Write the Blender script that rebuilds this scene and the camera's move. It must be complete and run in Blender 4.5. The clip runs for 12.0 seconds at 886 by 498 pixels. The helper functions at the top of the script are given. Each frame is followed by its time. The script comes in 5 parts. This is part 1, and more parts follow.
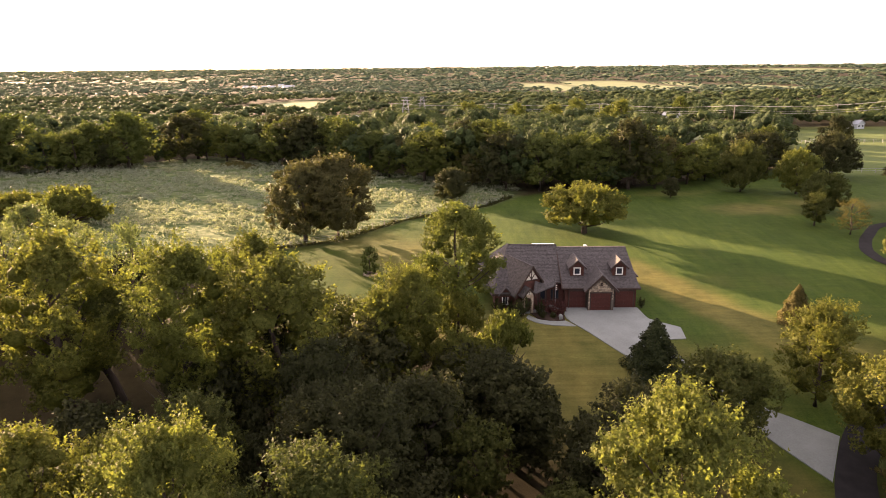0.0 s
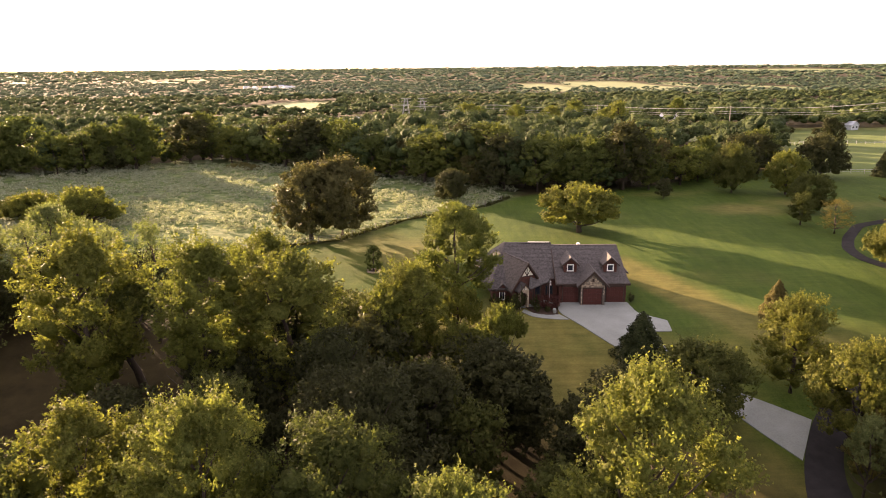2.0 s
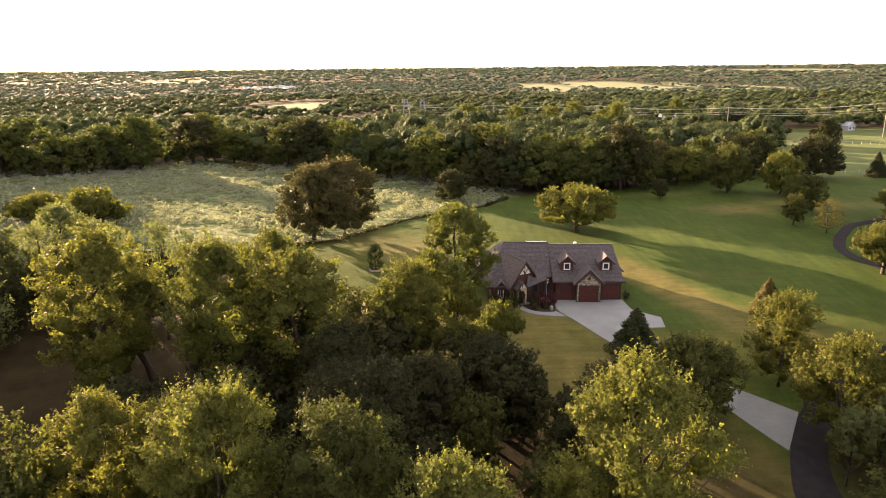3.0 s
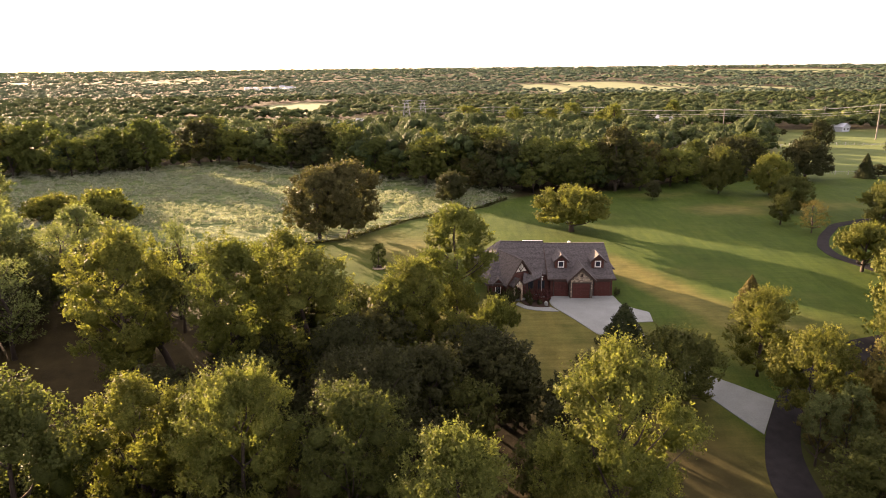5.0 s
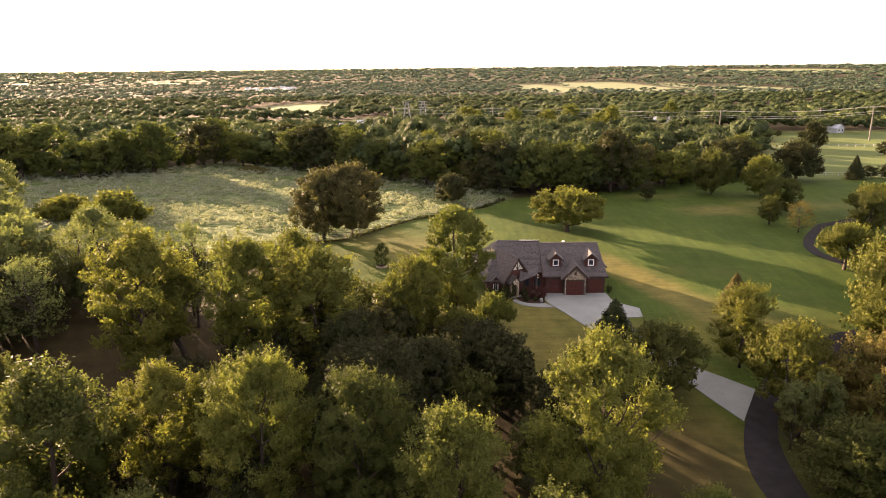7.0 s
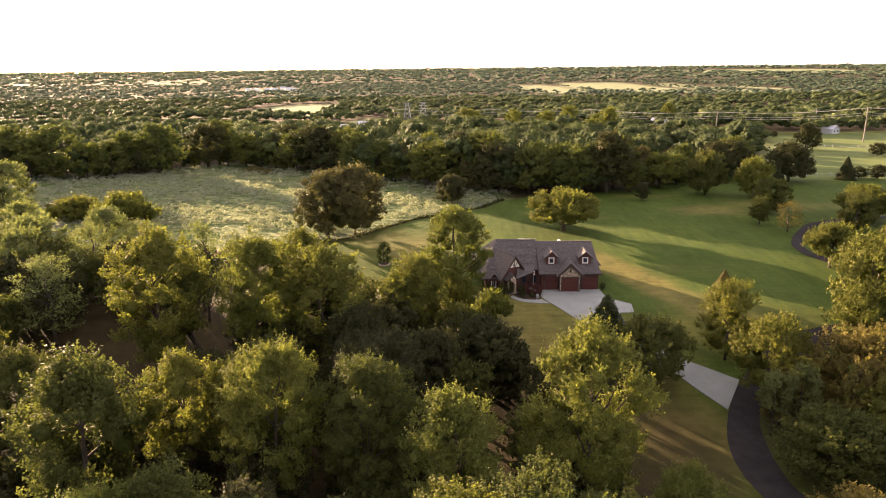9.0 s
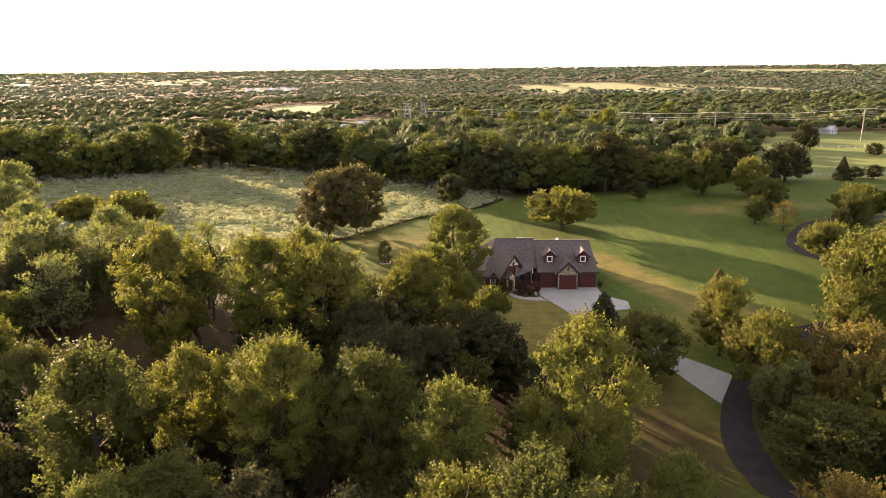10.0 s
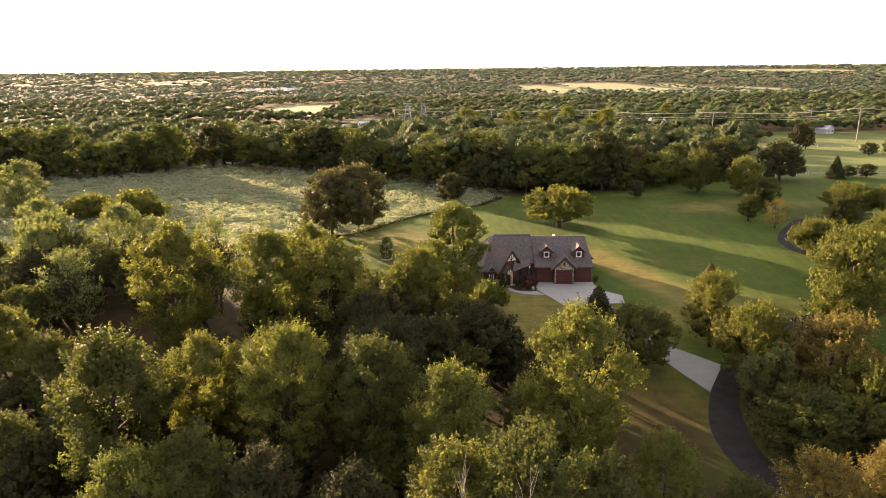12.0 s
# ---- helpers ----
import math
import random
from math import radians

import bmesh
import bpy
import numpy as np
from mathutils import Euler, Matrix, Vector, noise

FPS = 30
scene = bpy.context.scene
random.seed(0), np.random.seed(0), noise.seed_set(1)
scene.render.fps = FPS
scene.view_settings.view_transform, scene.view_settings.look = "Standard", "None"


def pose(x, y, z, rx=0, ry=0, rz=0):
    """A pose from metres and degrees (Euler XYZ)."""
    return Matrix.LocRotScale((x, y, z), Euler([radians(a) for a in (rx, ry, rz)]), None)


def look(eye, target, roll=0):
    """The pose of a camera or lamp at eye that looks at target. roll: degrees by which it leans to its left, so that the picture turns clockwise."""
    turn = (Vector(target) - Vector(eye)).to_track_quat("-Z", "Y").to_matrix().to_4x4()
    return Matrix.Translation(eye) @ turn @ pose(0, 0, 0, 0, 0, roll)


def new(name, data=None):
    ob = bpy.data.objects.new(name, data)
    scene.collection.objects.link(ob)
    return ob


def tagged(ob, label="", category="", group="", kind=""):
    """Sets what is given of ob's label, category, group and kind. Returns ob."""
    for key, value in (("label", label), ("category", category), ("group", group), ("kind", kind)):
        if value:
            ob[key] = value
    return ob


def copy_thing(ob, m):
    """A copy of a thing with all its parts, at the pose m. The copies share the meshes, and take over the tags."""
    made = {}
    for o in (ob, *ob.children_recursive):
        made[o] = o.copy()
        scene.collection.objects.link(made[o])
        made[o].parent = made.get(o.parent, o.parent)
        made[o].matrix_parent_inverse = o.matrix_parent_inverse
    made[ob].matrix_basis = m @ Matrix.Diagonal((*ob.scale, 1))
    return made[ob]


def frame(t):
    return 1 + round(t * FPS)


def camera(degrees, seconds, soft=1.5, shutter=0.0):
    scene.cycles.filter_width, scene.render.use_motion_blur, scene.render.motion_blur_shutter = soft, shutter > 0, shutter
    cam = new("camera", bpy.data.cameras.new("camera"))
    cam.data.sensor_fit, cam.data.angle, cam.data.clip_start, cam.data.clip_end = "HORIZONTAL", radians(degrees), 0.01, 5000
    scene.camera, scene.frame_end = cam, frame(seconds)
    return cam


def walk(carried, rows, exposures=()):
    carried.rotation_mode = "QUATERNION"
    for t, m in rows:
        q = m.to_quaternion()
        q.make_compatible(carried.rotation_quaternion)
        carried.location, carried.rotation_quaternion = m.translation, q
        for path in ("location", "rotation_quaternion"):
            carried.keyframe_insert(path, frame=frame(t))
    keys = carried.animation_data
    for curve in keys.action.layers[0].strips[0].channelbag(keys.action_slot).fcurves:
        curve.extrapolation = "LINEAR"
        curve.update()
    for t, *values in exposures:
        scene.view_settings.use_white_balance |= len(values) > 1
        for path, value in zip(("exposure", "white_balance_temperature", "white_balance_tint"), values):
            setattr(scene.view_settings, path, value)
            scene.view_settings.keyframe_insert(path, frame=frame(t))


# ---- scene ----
cam = camera(66, 12.0, soft=0.9)
PATH = [
    (0.0, (0.046, -2.546, 29.891), (-1.534, 94.076, 4.168), -0.53),
    (1.0, (0.058, -4.895, 30.357), (-1.516, 91.732, 4.651), -0.54),
    (2.0, (0.071, -7.350, 30.848), (-1.498, 89.279, 5.149), -0.54),
    (3.0, (0.085, -9.857, 31.380), (-1.479, 86.771, 5.680), -0.55),
    (4.0, (0.102, -12.369, 31.950), (-1.460, 84.258, 6.245), -0.56),
    (5.0, (0.119, -14.845, 32.541), (-1.441, 81.781, 6.829), -0.57),
    (6.0, (0.138, -17.250, 33.126), (-1.421, 79.374, 7.410), -0.58),
    (7.0, (0.159, -19.560, 33.672), (-1.401, 77.065, 7.957), -0.59),
    (8.0, (0.181, -21.753, 34.148), (-1.381, 74.873, 8.440), -0.60),
    (9.0, (0.204, -23.819, 34.527), (-1.360, 72.811, 8.832), -0.61),
    (10.0, (0.229, -25.751, 34.792), (-1.340, 70.883, 9.112), -0.62),
    (11.0, (0.256, -27.551, 34.941), (-1.318, 69.086, 9.273), -0.63),
    (12.0, (0.284, -29.228, 34.991), (-1.297, 67.408, 9.322), -0.64),
]
walk(cam, [(t, look(eye, target, roll)) for t, eye, target, roll in PATH],
     exposures=[(0.0, 2.9, 7450, 31), (12.0, 2.9, 7450, 31)])

# ---------------------------------------------------------------- sky and sun
SUN_TO = Vector((-0.68, 0.73, 0.0)).normalized()      # towards the sun, level
SUN_UP = radians(9.0)
world = bpy.data.worlds.new("evening_sky")
scene.world = world
world.use_nodes = True
wn, wl = world.node_tree.nodes, world.node_tree.links
sky = wn.new("ShaderNodeTexSky")
sky.sky_type = "NISHITA"
sky.sun_disc = False
sky.sun_elevation = SUN_UP
sky.sun_rotation = math.atan2(SUN_TO.x, SUN_TO.y)
sky.air_density, sky.dust_density, sky.ozone_density = 0.8, 1.5, 1.0
haze = wn.new("ShaderNodeMix")                        # thin white evening haze over the clear sky
haze.data_type = "RGBA"
haze.inputs[0].default_value = 0.5
haze.inputs[7].default_value = (3.2, 3.0, 2.8, 1)
wl.new(sky.outputs["Color"], haze.inputs[6])
wl.new(haze.outputs[2], wn["Background"].inputs["Color"])
wn["Background"].inputs["Strength"].default_value = 0.09

sun_lamp = bpy.data.lights.new("sun", "SUN")
sun_lamp.energy, sun_lamp.angle, sun_lamp.color = 5.0, radians(0.6), (1.0, 0.79, 0.5)
sun = new("sun", sun_lamp)
away = -(SUN_TO * math.cos(SUN_UP) + Vector((0, 0, math.sin(SUN_UP))))
sun.matrix_basis = Matrix.Translation((-60, 90, 80)) @ away.to_track_quat("-Z", "Y").to_matrix().to_4x4()


# ---------------------------------------------------------------- materials
def material(name, rough=0.8, metal=0.0, spec=0.3):
    m = bpy.data.materials.new(name)
    m.use_nodes = True
    b = m.node_tree.nodes["Principled BSDF"]
    b.inputs["Roughness"].default_value = rough
    b.inputs["Metallic"].default_value = metal
    b.inputs["Specular IOR Level"].default_value = spec
    return m, m.node_tree.nodes, m.node_tree.links, b


def noise_tex(nodes, links, scale, detail=4.0, rough=0.6, world_space=False, stretch=None):
    n = nodes.new("ShaderNodeTexNoise")
    n.inputs["Scale"].default_value, n.inputs["Detail"].default_value, n.inputs["Roughness"].default_value = scale, detail, rough
    if world_space:
        g = nodes.new("ShaderNodeNewGeometry")
        src = g.outputs["Position"]
    else:
        src = nodes.new("ShaderNodeTexCoord").outputs["Object"]
    if stretch:
        mp = nodes.new("ShaderNodeMapping")
        mp.inputs["Scale"].default_value = stretch
        links.new(src, mp.inputs["Vector"])
        src = mp.outputs["Vector"]
    links.new(src, n.inputs["Vector"])
    return n.outputs["Fac"]


def ramp(nodes, links, fac, stops):
    r = nodes.new("ShaderNodeValToRGB")
    while len(r.color_ramp.elements) < len(stops):
        r.color_ramp.elements.new(0.5)
    for e, (p, c) in zip(r.color_ramp.elements, stops):
        e.position, e.color = p, (*c, 1)
    links.new(fac, r.inputs["Fac"])
    return r.outputs["Color"]


def mixed(nodes, links, fac, a, b, blend="MIX"):
    n = nodes.new("ShaderNodeMix")
    n.data_type, n.blend_type = "RGBA", blend
    for k, v in ((0, fac), (6, a), (7, b)):
        if isinstance(v, (int, float)):
            n.inputs[k].default_value = v
        elif isinstance(v, tuple):
            n.inputs[k].default_value = (*v, 1)
        else:
            links.new(v, n.inputs[k])
    return n.outputs[2]


def bump(nodes, links, bsdf, height, strength, distance):
    n = nodes.new("ShaderNodeBump")
    n.inputs["Strength"].default_value, n.inputs["Distance"].default_value = strength, distance
    links.new(height, n.inputs["Height"])
    links.new(n.outputs["Normal"], bsdf.inputs["Normal"])


def speckled(name, dark, light, scale=3.0, fine=30.0, rough=0.8, relief=0.01, spec=0.3, metal=0.0, stretch=None):
    """A plain material with stains at a large scale and grain at a small one."""
    m, n, l, b = material(name, rough, metal, spec)
    big = noise_tex(n, l, scale, stretch=stretch)
    small = noise_tex(n, l, fine, 3.0, stretch=stretch)
    c = ramp(n, l, big, [(0.3, dark), (0.7, light)])
    c = mixed(n, l, 0.35, c, ramp(n, l, small, [(0.3, tuple(v * 0.6 for v in dark)), (0.7, light)]))
    l.new(c, b.inputs["Base Color"])
    bump(n, l, b, small, 0.4, relief)
    return m


def soft_normal(n, l, weight=0.6):
    """The leaf's own normal, leaning to the outward direction of its clump."""
    a = n.new("ShaderNodeAttribute")
    a.attribute_name = "outward"
    tr = n.new("ShaderNodeVectorTransform")
    tr.vector_type, tr.convert_from, tr.convert_to = "NORMAL", "OBJECT", "WORLD"
    l.new(a.outputs["Vector"], tr.inputs["Vector"])
    sc = n.new("ShaderNodeVectorMath")
    sc.operation = "SCALE"
    sc.inputs["Scale"].default_value = weight
    l.new(tr.outputs["Vector"], sc.inputs[0])
    ad = n.new("ShaderNodeVectorMath")
    ad.operation = "ADD"
    l.new(sc.outputs["Vector"], ad.inputs[0])
    l.new(n.new("ShaderNodeNewGeometry").outputs["Normal"], ad.inputs[1])
    no = n.new("ShaderNodeVectorMath")
    no.operation = "NORMALIZE"
    l.new(ad.outputs["Vector"], no.inputs[0])
    return no.outputs["Vector"]


def leaves(name, dark, light, glow, through_part=0.44):
    """Foliage: each leaf spray has its own shade, and light passes through it."""
    m, n, l, b = material(name, 0.65, 0.0, 0.06)
    soft = soft_normal(n, l, 0.95)
    l.new(soft, b.inputs["Normal"])
    g = n.new("ShaderNodeNewGeometry")
    oi = n.new("ShaderNodeObjectInfo")
    c = ramp(n, l, g.outputs["Random Per Island"], [(0.0, dark), (0.7, light), (1.0, glow)])
    tint = ramp(n, l, oi.outputs["Random"], [(0.0, (0.78, 0.86, 0.8)), (0.5, (1, 1, 1)), (1.0, (1.1, 1.03, 0.9))])
    c = mixed(n, l, 1.0, c, tint, "MULTIPLY")
    c = mixed(n, l, 0.5, c, mixed(n, l, noise_tex(n, l, 0.35, 3.0, world_space=True), tuple(v * 0.7 for v in dark), glow))
    grain = noise_tex(n, l, 3.2, 3.0, 0.7, world_space=True)
    c = mixed(n, l, 1.0, c, ramp(n, l, grain, [(0.3, (0.6, 0.62, 0.6)), (0.65, (1.22, 1.2, 1.1))]), "MULTIPLY")
    c = mixed(n, l, 1.0, c, (1.04, 1.0, 1.5), "MULTIPLY")
    l.new(c, b.inputs["Base Color"])
    t = n.new("ShaderNodeBsdfTranslucent")
    l.new(soft, t.inputs["Normal"])
    warm = mixed(n, l, 1.0, c, (1.24, 1.3, 0.82), "MULTIPLY")
    l.new(warm, t.inputs["Color"])
    mx = n.new("ShaderNodeMixShader")
    mx.inputs["Fac"].default_value = through_part
    l.new(b.outputs["BSDF"], mx.inputs[1])
    l.new(t.outputs["BSDF"], mx.inputs[2])
    l.new(mx.outputs["Shader"], n["Material Output"].inputs["Surface"])
    return m


def ground_material():
    m, n, l, b = material("ground_cover", 0.95, 0.0, 0.1)

    def mask(key):
        a = n.new("ShaderNodeAttribute")
        a.attribute_name = key
        return a.outputs["Fac"]

    big = noise_tex(n, l, 0.035, 4.0, world_space=True)
    mid = noise_tex(n, l, 0.35, 5.0, 0.65, world_space=True)
    fine = noise_tex(n, l, 5.0, 3.0, world_space=True)
    streak = noise_tex(n, l, 0.6, 3.0, world_space=True, stretch=(1.6, 0.25, 1.0))
    floor = ramp(n, l, mid, [(0.3, (0.026, 0.020, 0.009)), (0.7, (0.052, 0.041, 0.017))])
    green = ramp(n, l, mid, [(0.25, (0.022, 0.050, 0.006)), (0.75, (0.050, 0.088, 0.012))])
    green = mixed(n, l, 0.38, green, ramp(n, l, streak, [(0.35, (0.022, 0.05, 0.007)), (0.65, (0.085, 0.112, 0.02))]))
    straw = ramp(n, l, mid, [(0.3, (0.098, 0.086, 0.026)), (0.7, (0.188, 0.16, 0.05))])
    dryness = n.new("ShaderNodeMath")
    dryness.operation = "MULTIPLY_ADD"
    l.new(big, dryness.inputs[0])
    dryness.inputs[1].default_value = 3.2
    dryness.inputs[2].default_value = -1.68
    add = n.new("ShaderNodeMath")
    add.operation, add.use_clamp = "ADD", True
    l.new(dryness.outputs[0], add.inputs[0])
    l.new(mask("dry_and_lit"), add.inputs[1])
    lawn = mixed(n, l, add.outputs[0], green, straw)
    blotch = noise_tex(n, l, 0.11, 5.0, 0.7, world_space=True, stretch=(1.0, 0.45, 1.0))
    lawn = mixed(n, l, 1.0, lawn, ramp(n, l, blotch, [(0.3, (0.68, 0.72, 0.7)), (0.5, (1.0, 1.0, 1.0)), (0.7, (1.36, 1.22, 1.2))]), "MULTIPLY")
    mown = noise_tex(n, l, 1.1, 2.0, world_space=True, stretch=(0.16, 1.5, 1.0))
    lawn = mixed(n, l, 1.0, lawn, ramp(n, l, mown, [(0.35, (0.86, 0.88, 0.86)), (0.65, (1.14, 1.12, 1.1))]), "MULTIPLY")
    lawn = mixed(n, l, 0.34, lawn, ramp(n, l, fine, [(0.3, (0.014, 0.034, 0.005)), (0.7, (0.075, 0.105, 0.02))]))
    clump = noise_tex(n, l, 0.5, 6.0, 0.7, world_space=True, stretch=(0.45, 1.3, 1.0))
    meadow = ramp(n, l, clump, [(0.36, (0.04, 0.07, 0.02)), (0.5, (0.085, 0.12, 0.042)), (0.66, (0.2, 0.225, 0.105))])
    far = ramp(n, l, big, [(0.3, (0.145, 0.18, 0.085)), (0.7, (0.215, 0.235, 0.12))])
    c = mixed(n, l, mask("lawn"), floor, lawn)
    c = mixed(n, l, mask("meadow"), c, meadow)
    c = mixed(n, l, mask("field"), c, mixed(n, l, big, (0.07, 0.11, 0.03), (0.13, 0.15, 0.05)))
    c = mixed(n, l, mask("crop"), c, far)
    l.new(c, b.inputs["Base Color"])
    blades = noise_tex(n, l, 13.0, 2.0, 0.6, world_space=True)
    bump(n, l, b, blades, 0.6, 0.08)
    return m


M_ground = ground_material()
M_bark = speckled("bark", (0.036, 0.027, 0.02), (0.085, 0.066, 0.05), 2.0, 14.0, 0.95, 0.03, stretch=(1, 1, 0.25))
M_palebark = speckled("pale_dead_bark", (0.19, 0.17, 0.14), (0.31, 0.28, 0.23), 2.0, 14.0, 0.95, 0.02)
M_olive = leaves("olive_leaves", (0.045, 0.066, 0.014), (0.085, 0.11, 0.024), (0.16, 0.17, 0.038), 0.48)
M_gold = leaves("yellowing_leaves", (0.066, 0.088, 0.015), (0.128, 0.155, 0.028), (0.23, 0.24, 0.044), 0.52)
M_bright = leaves("fresh_green_leaves", (0.074, 0.102, 0.018), (0.145, 0.18, 0.034), (0.245, 0.268, 0.053), 0.52)
M_green = leaves("mid_green_leaves", (0.045, 0.07, 0.014), (0.085, 0.118, 0.024), (0.17, 0.195, 0.04))
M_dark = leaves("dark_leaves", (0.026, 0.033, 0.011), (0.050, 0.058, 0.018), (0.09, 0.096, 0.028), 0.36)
M_oak = leaves("oak_leaves", (0.05, 0.053, 0.016), (0.096, 0.097, 0.028), (0.168, 0.158, 0.045), 0.38)
M_conifer = leaves("cedar_needles", (0.016, 0.024, 0.008), (0.034, 0.045, 0.013), (0.062, 0.074, 0.02), 0.15)
# Second cedar colour, with the low sun's gold painted into the needles.
M_conifer_sunlit = leaves("sunlit_cedar_needles", (0.05, 0.047, 0.013), (0.10, 0.09, 0.022), (0.16, 0.14, 0.034), 0.3)
# Pale sage with distance haze painted in; the small lane trees share it.
M_sage_hazed = leaves("hazed_sage_leaves", (0.088, 0.118, 0.03), (0.165, 0.205, 0.055), (0.26, 0.30, 0.09), 0.5)
M_orange = leaves("turning_leaves", (0.081, 0.074, 0.018), (0.15, 0.137, 0.031), (0.23, 0.204, 0.046), 0.45)
M_plum = leaves("reddish_shrub_leaves", (0.05, 0.02, 0.014), (0.11, 0.045, 0.03), (0.18, 0.08, 0.05), 0.3)
M_concrete = speckled("pale_concrete", (0.19, 0.21, 0.197), (0.255, 0.28, 0.265), 0.5, 8.0, 0.85, 0.005)
M_asphalt = speckled("asphalt", (0.017, 0.016, 0.0165), (0.034, 0.032, 0.032), 0.7, 25.0, 0.95, 0.01, spec=0.1)
M_shingle = speckled("brown_grey_shingles", (0.030, 0.0265, 0.0265), (0.13, 0.117, 0.113), 3.4, 8.0, 0.9, 0.03)
M_brick = speckled("dark_red_brick", (0.05, 0.02, 0.015), (0.115, 0.045, 0.033), 1.5, 10.0, 0.9, 0.01)
M_door = speckled("red_brown_stained_wood", (0.052, 0.014, 0.010), (0.088, 0.024, 0.017), 1.5, 14.0, 0.55, 0.004, stretch=(0.2, 1, 1))
M_trim = speckled("dark_brown_trim", (0.035, 0.02, 0.015), (0.06, 0.036, 0.026), 2.0, 12.0, 0.6, 0.004)
M_white = speckled("white_paint", (0.70, 0.68, 0.63), (0.82, 0.80, 0.76), 2.0, 12.0, 0.6, 0.003)
M_paint = speckled("weathered_white_paint", (0.36, 0.35, 0.33), (0.5, 0.49, 0.46), 2.0, 12.0, 0.7, 0.003)
M_stucco = speckled("cream_stucco", (0.58, 0.54, 0.45), (0.70, 0.66, 0.57), 2.0, 20.0, 0.9, 0.008)
M_stone = speckled("tan_field_stone", (0.22, 0.18, 0.14), (0.42, 0.36, 0.29), 2.2, 9.0, 0.9, 0.03)
M_mortar = speckled("dark_mortar", (0.09, 0.075, 0.06), (0.14, 0.12, 0.10), 2.0, 14.0, 0.95, 0.01)
_n, _l = M_stone.node_tree.nodes, M_stone.node_tree.links
_was = _n["Principled BSDF"].inputs["Base Color"].links[0].from_socket
_vary = ramp(_n, _l, _n.new("ShaderNodeObjectInfo").outputs["Random"], [(0.0, (0.55, 0.5, 0.46)), (0.5, (1.0, 0.95, 0.88)), (1.0, (1.5, 1.4, 1.25))])
_l.new(mixed(_n, _l, 1.0, _was, _vary, "MULTIPLY"), _n["Principled BSDF"].inputs["Base Color"])
M_mulch = speckled("dark_mulch", (0.03, 0.018, 0.012), (0.06, 0.038, 0.024), 2.0, 14.0, 0.95, 0.03)
M_galv = speckled("galvanised_steel", (0.28, 0.29, 0.30), (0.42, 0.43, 0.44), 2.0, 20.0, 0.5, 0.002, metal=0.6)
M_pole = speckled("weathered_pole_wood", (0.16, 0.145, 0.125), (0.26, 0.235, 0.205), 1.0, 10.0, 0.9, 0.01)
M_tin = speckled("pale_blue_grey_metal", (0.36, 0.39, 0.43), (0.50, 0.53, 0.57), 1.0, 8.0, 0.5, 0.004)
M_wire = speckled("dull_wire", (0.34, 0.34, 0.34), (0.45, 0.45, 0.45), 1.0, 8.0, 0.5, 0.001)
M_glass, _n, _l, _b = material("window_glass", 0.08, 0.0, 0.5)
_b.inputs["Base Color"].default_value = (0.03, 0.035, 0.045, 1)


# ---------------------------------------------------------------- helpers
def part(name, bm, mat, parent=None, label="", smooth=False):
    me = bpy.data.meshes.new(name)
    bm.to_mesh(me)
    bm.free()
    me.materials.append(mat)
    if smooth:
        me.shade_smooth()
    ob = new(name, me)
    if parent is not None:
        ob.parent = parent
    if label:
        ob["label"] = label
    return ob


def thing(name, label, category, group="", kind="", at=None):
    e = new(name)
    e.empty_display_size = 0.3
    if at is not None:
        e.matrix_basis = at
    return tagged(e, label, category, group, kind)


def box(bm, x0, x1, y0, y1, z0, z1, bevel=0.0):
    r = bmesh.ops.create_cube(bm, size=1.0, matrix=Matrix.LocRotScale(((x0 + x1) / 2, (y0 + y1) / 2, (z0 + z1) / 2), None, (x1 - x0, y1 - y0, z1 - z0)))
    if bevel:
        vs = set(r["verts"])
        bmesh.ops.bevel(bm, geom=[e for e in bm.edges if e.verts[0] in vs], offset=bevel, segments=1, affect="EDGES")
    return bm


def boxed(x0, x1, y0, y1, z0, z1, bevel=0.0):
    return box(bmesh.new(), x0, x1, y0, y1, z0, z1, bevel)


def slab(points, thick):
    """A flat plate with its top through the points, thick downwards."""
    bm = bmesh.new()
    top = [bm.verts.new(p) for p in points]
    low = [bm.verts.new((p[0], p[1], p[2] - thick)) for p in points]
    bm.faces.new(top)
    bm.faces.new(low[::-1])
    n = len(points)
    for i in range(n):
        bm.faces.new((top[i], low[i], low[(i + 1) % n], top[(i + 1) % n]))
    bmesh.ops.recalc_face_normals(bm, faces=bm.faces)
    return bm


def prism(profile, y0, y1):
    """A profile in x and z, drawn out along y."""
    bm = bmesh.new()
    a = [bm.verts.new((x, y0, z)) for x, z in profile]
    b = [bm.verts.new((x, y1, z)) for x, z in profile]
    bm.faces.new(a)
    bm.faces.new(b[::-1])
    n = len(profile)
    for i in range(n):
        bm.faces.new((a[i], b[i], b[(i + 1) % n], a[(i + 1) % n]))
    bmesh.ops.recalc_face_normals(bm, faces=bm.faces)
    return bm


def tube(bm, path, radii, sides=6):
    rings = []
    for i, p in enumerate(path):
        p = Vector(p)
        a, b = Vector(path[max(i - 1, 0)]), Vector(path[min(i + 1, len(path) - 1)])
        q = (b - a).normalized().to_track_quat("Z", "Y")
        rings.append([bm.verts.new(p + q @ Vector((math.cos(k * math.tau / sides) * radii[i], math.sin(k * math.tau / sides) * radii[i], 0))) for k in range(sides)])
    for r0, r1 in zip(rings, rings[1:]):
        for k in range(sides):
            bm.faces.new((r0[k], r0[(k + 1) % sides], r1[(k + 1) % sides], r1[k]))
    bm.faces.new(rings[0][::-1])
    bm.faces.new(rings[-1])
    return bm


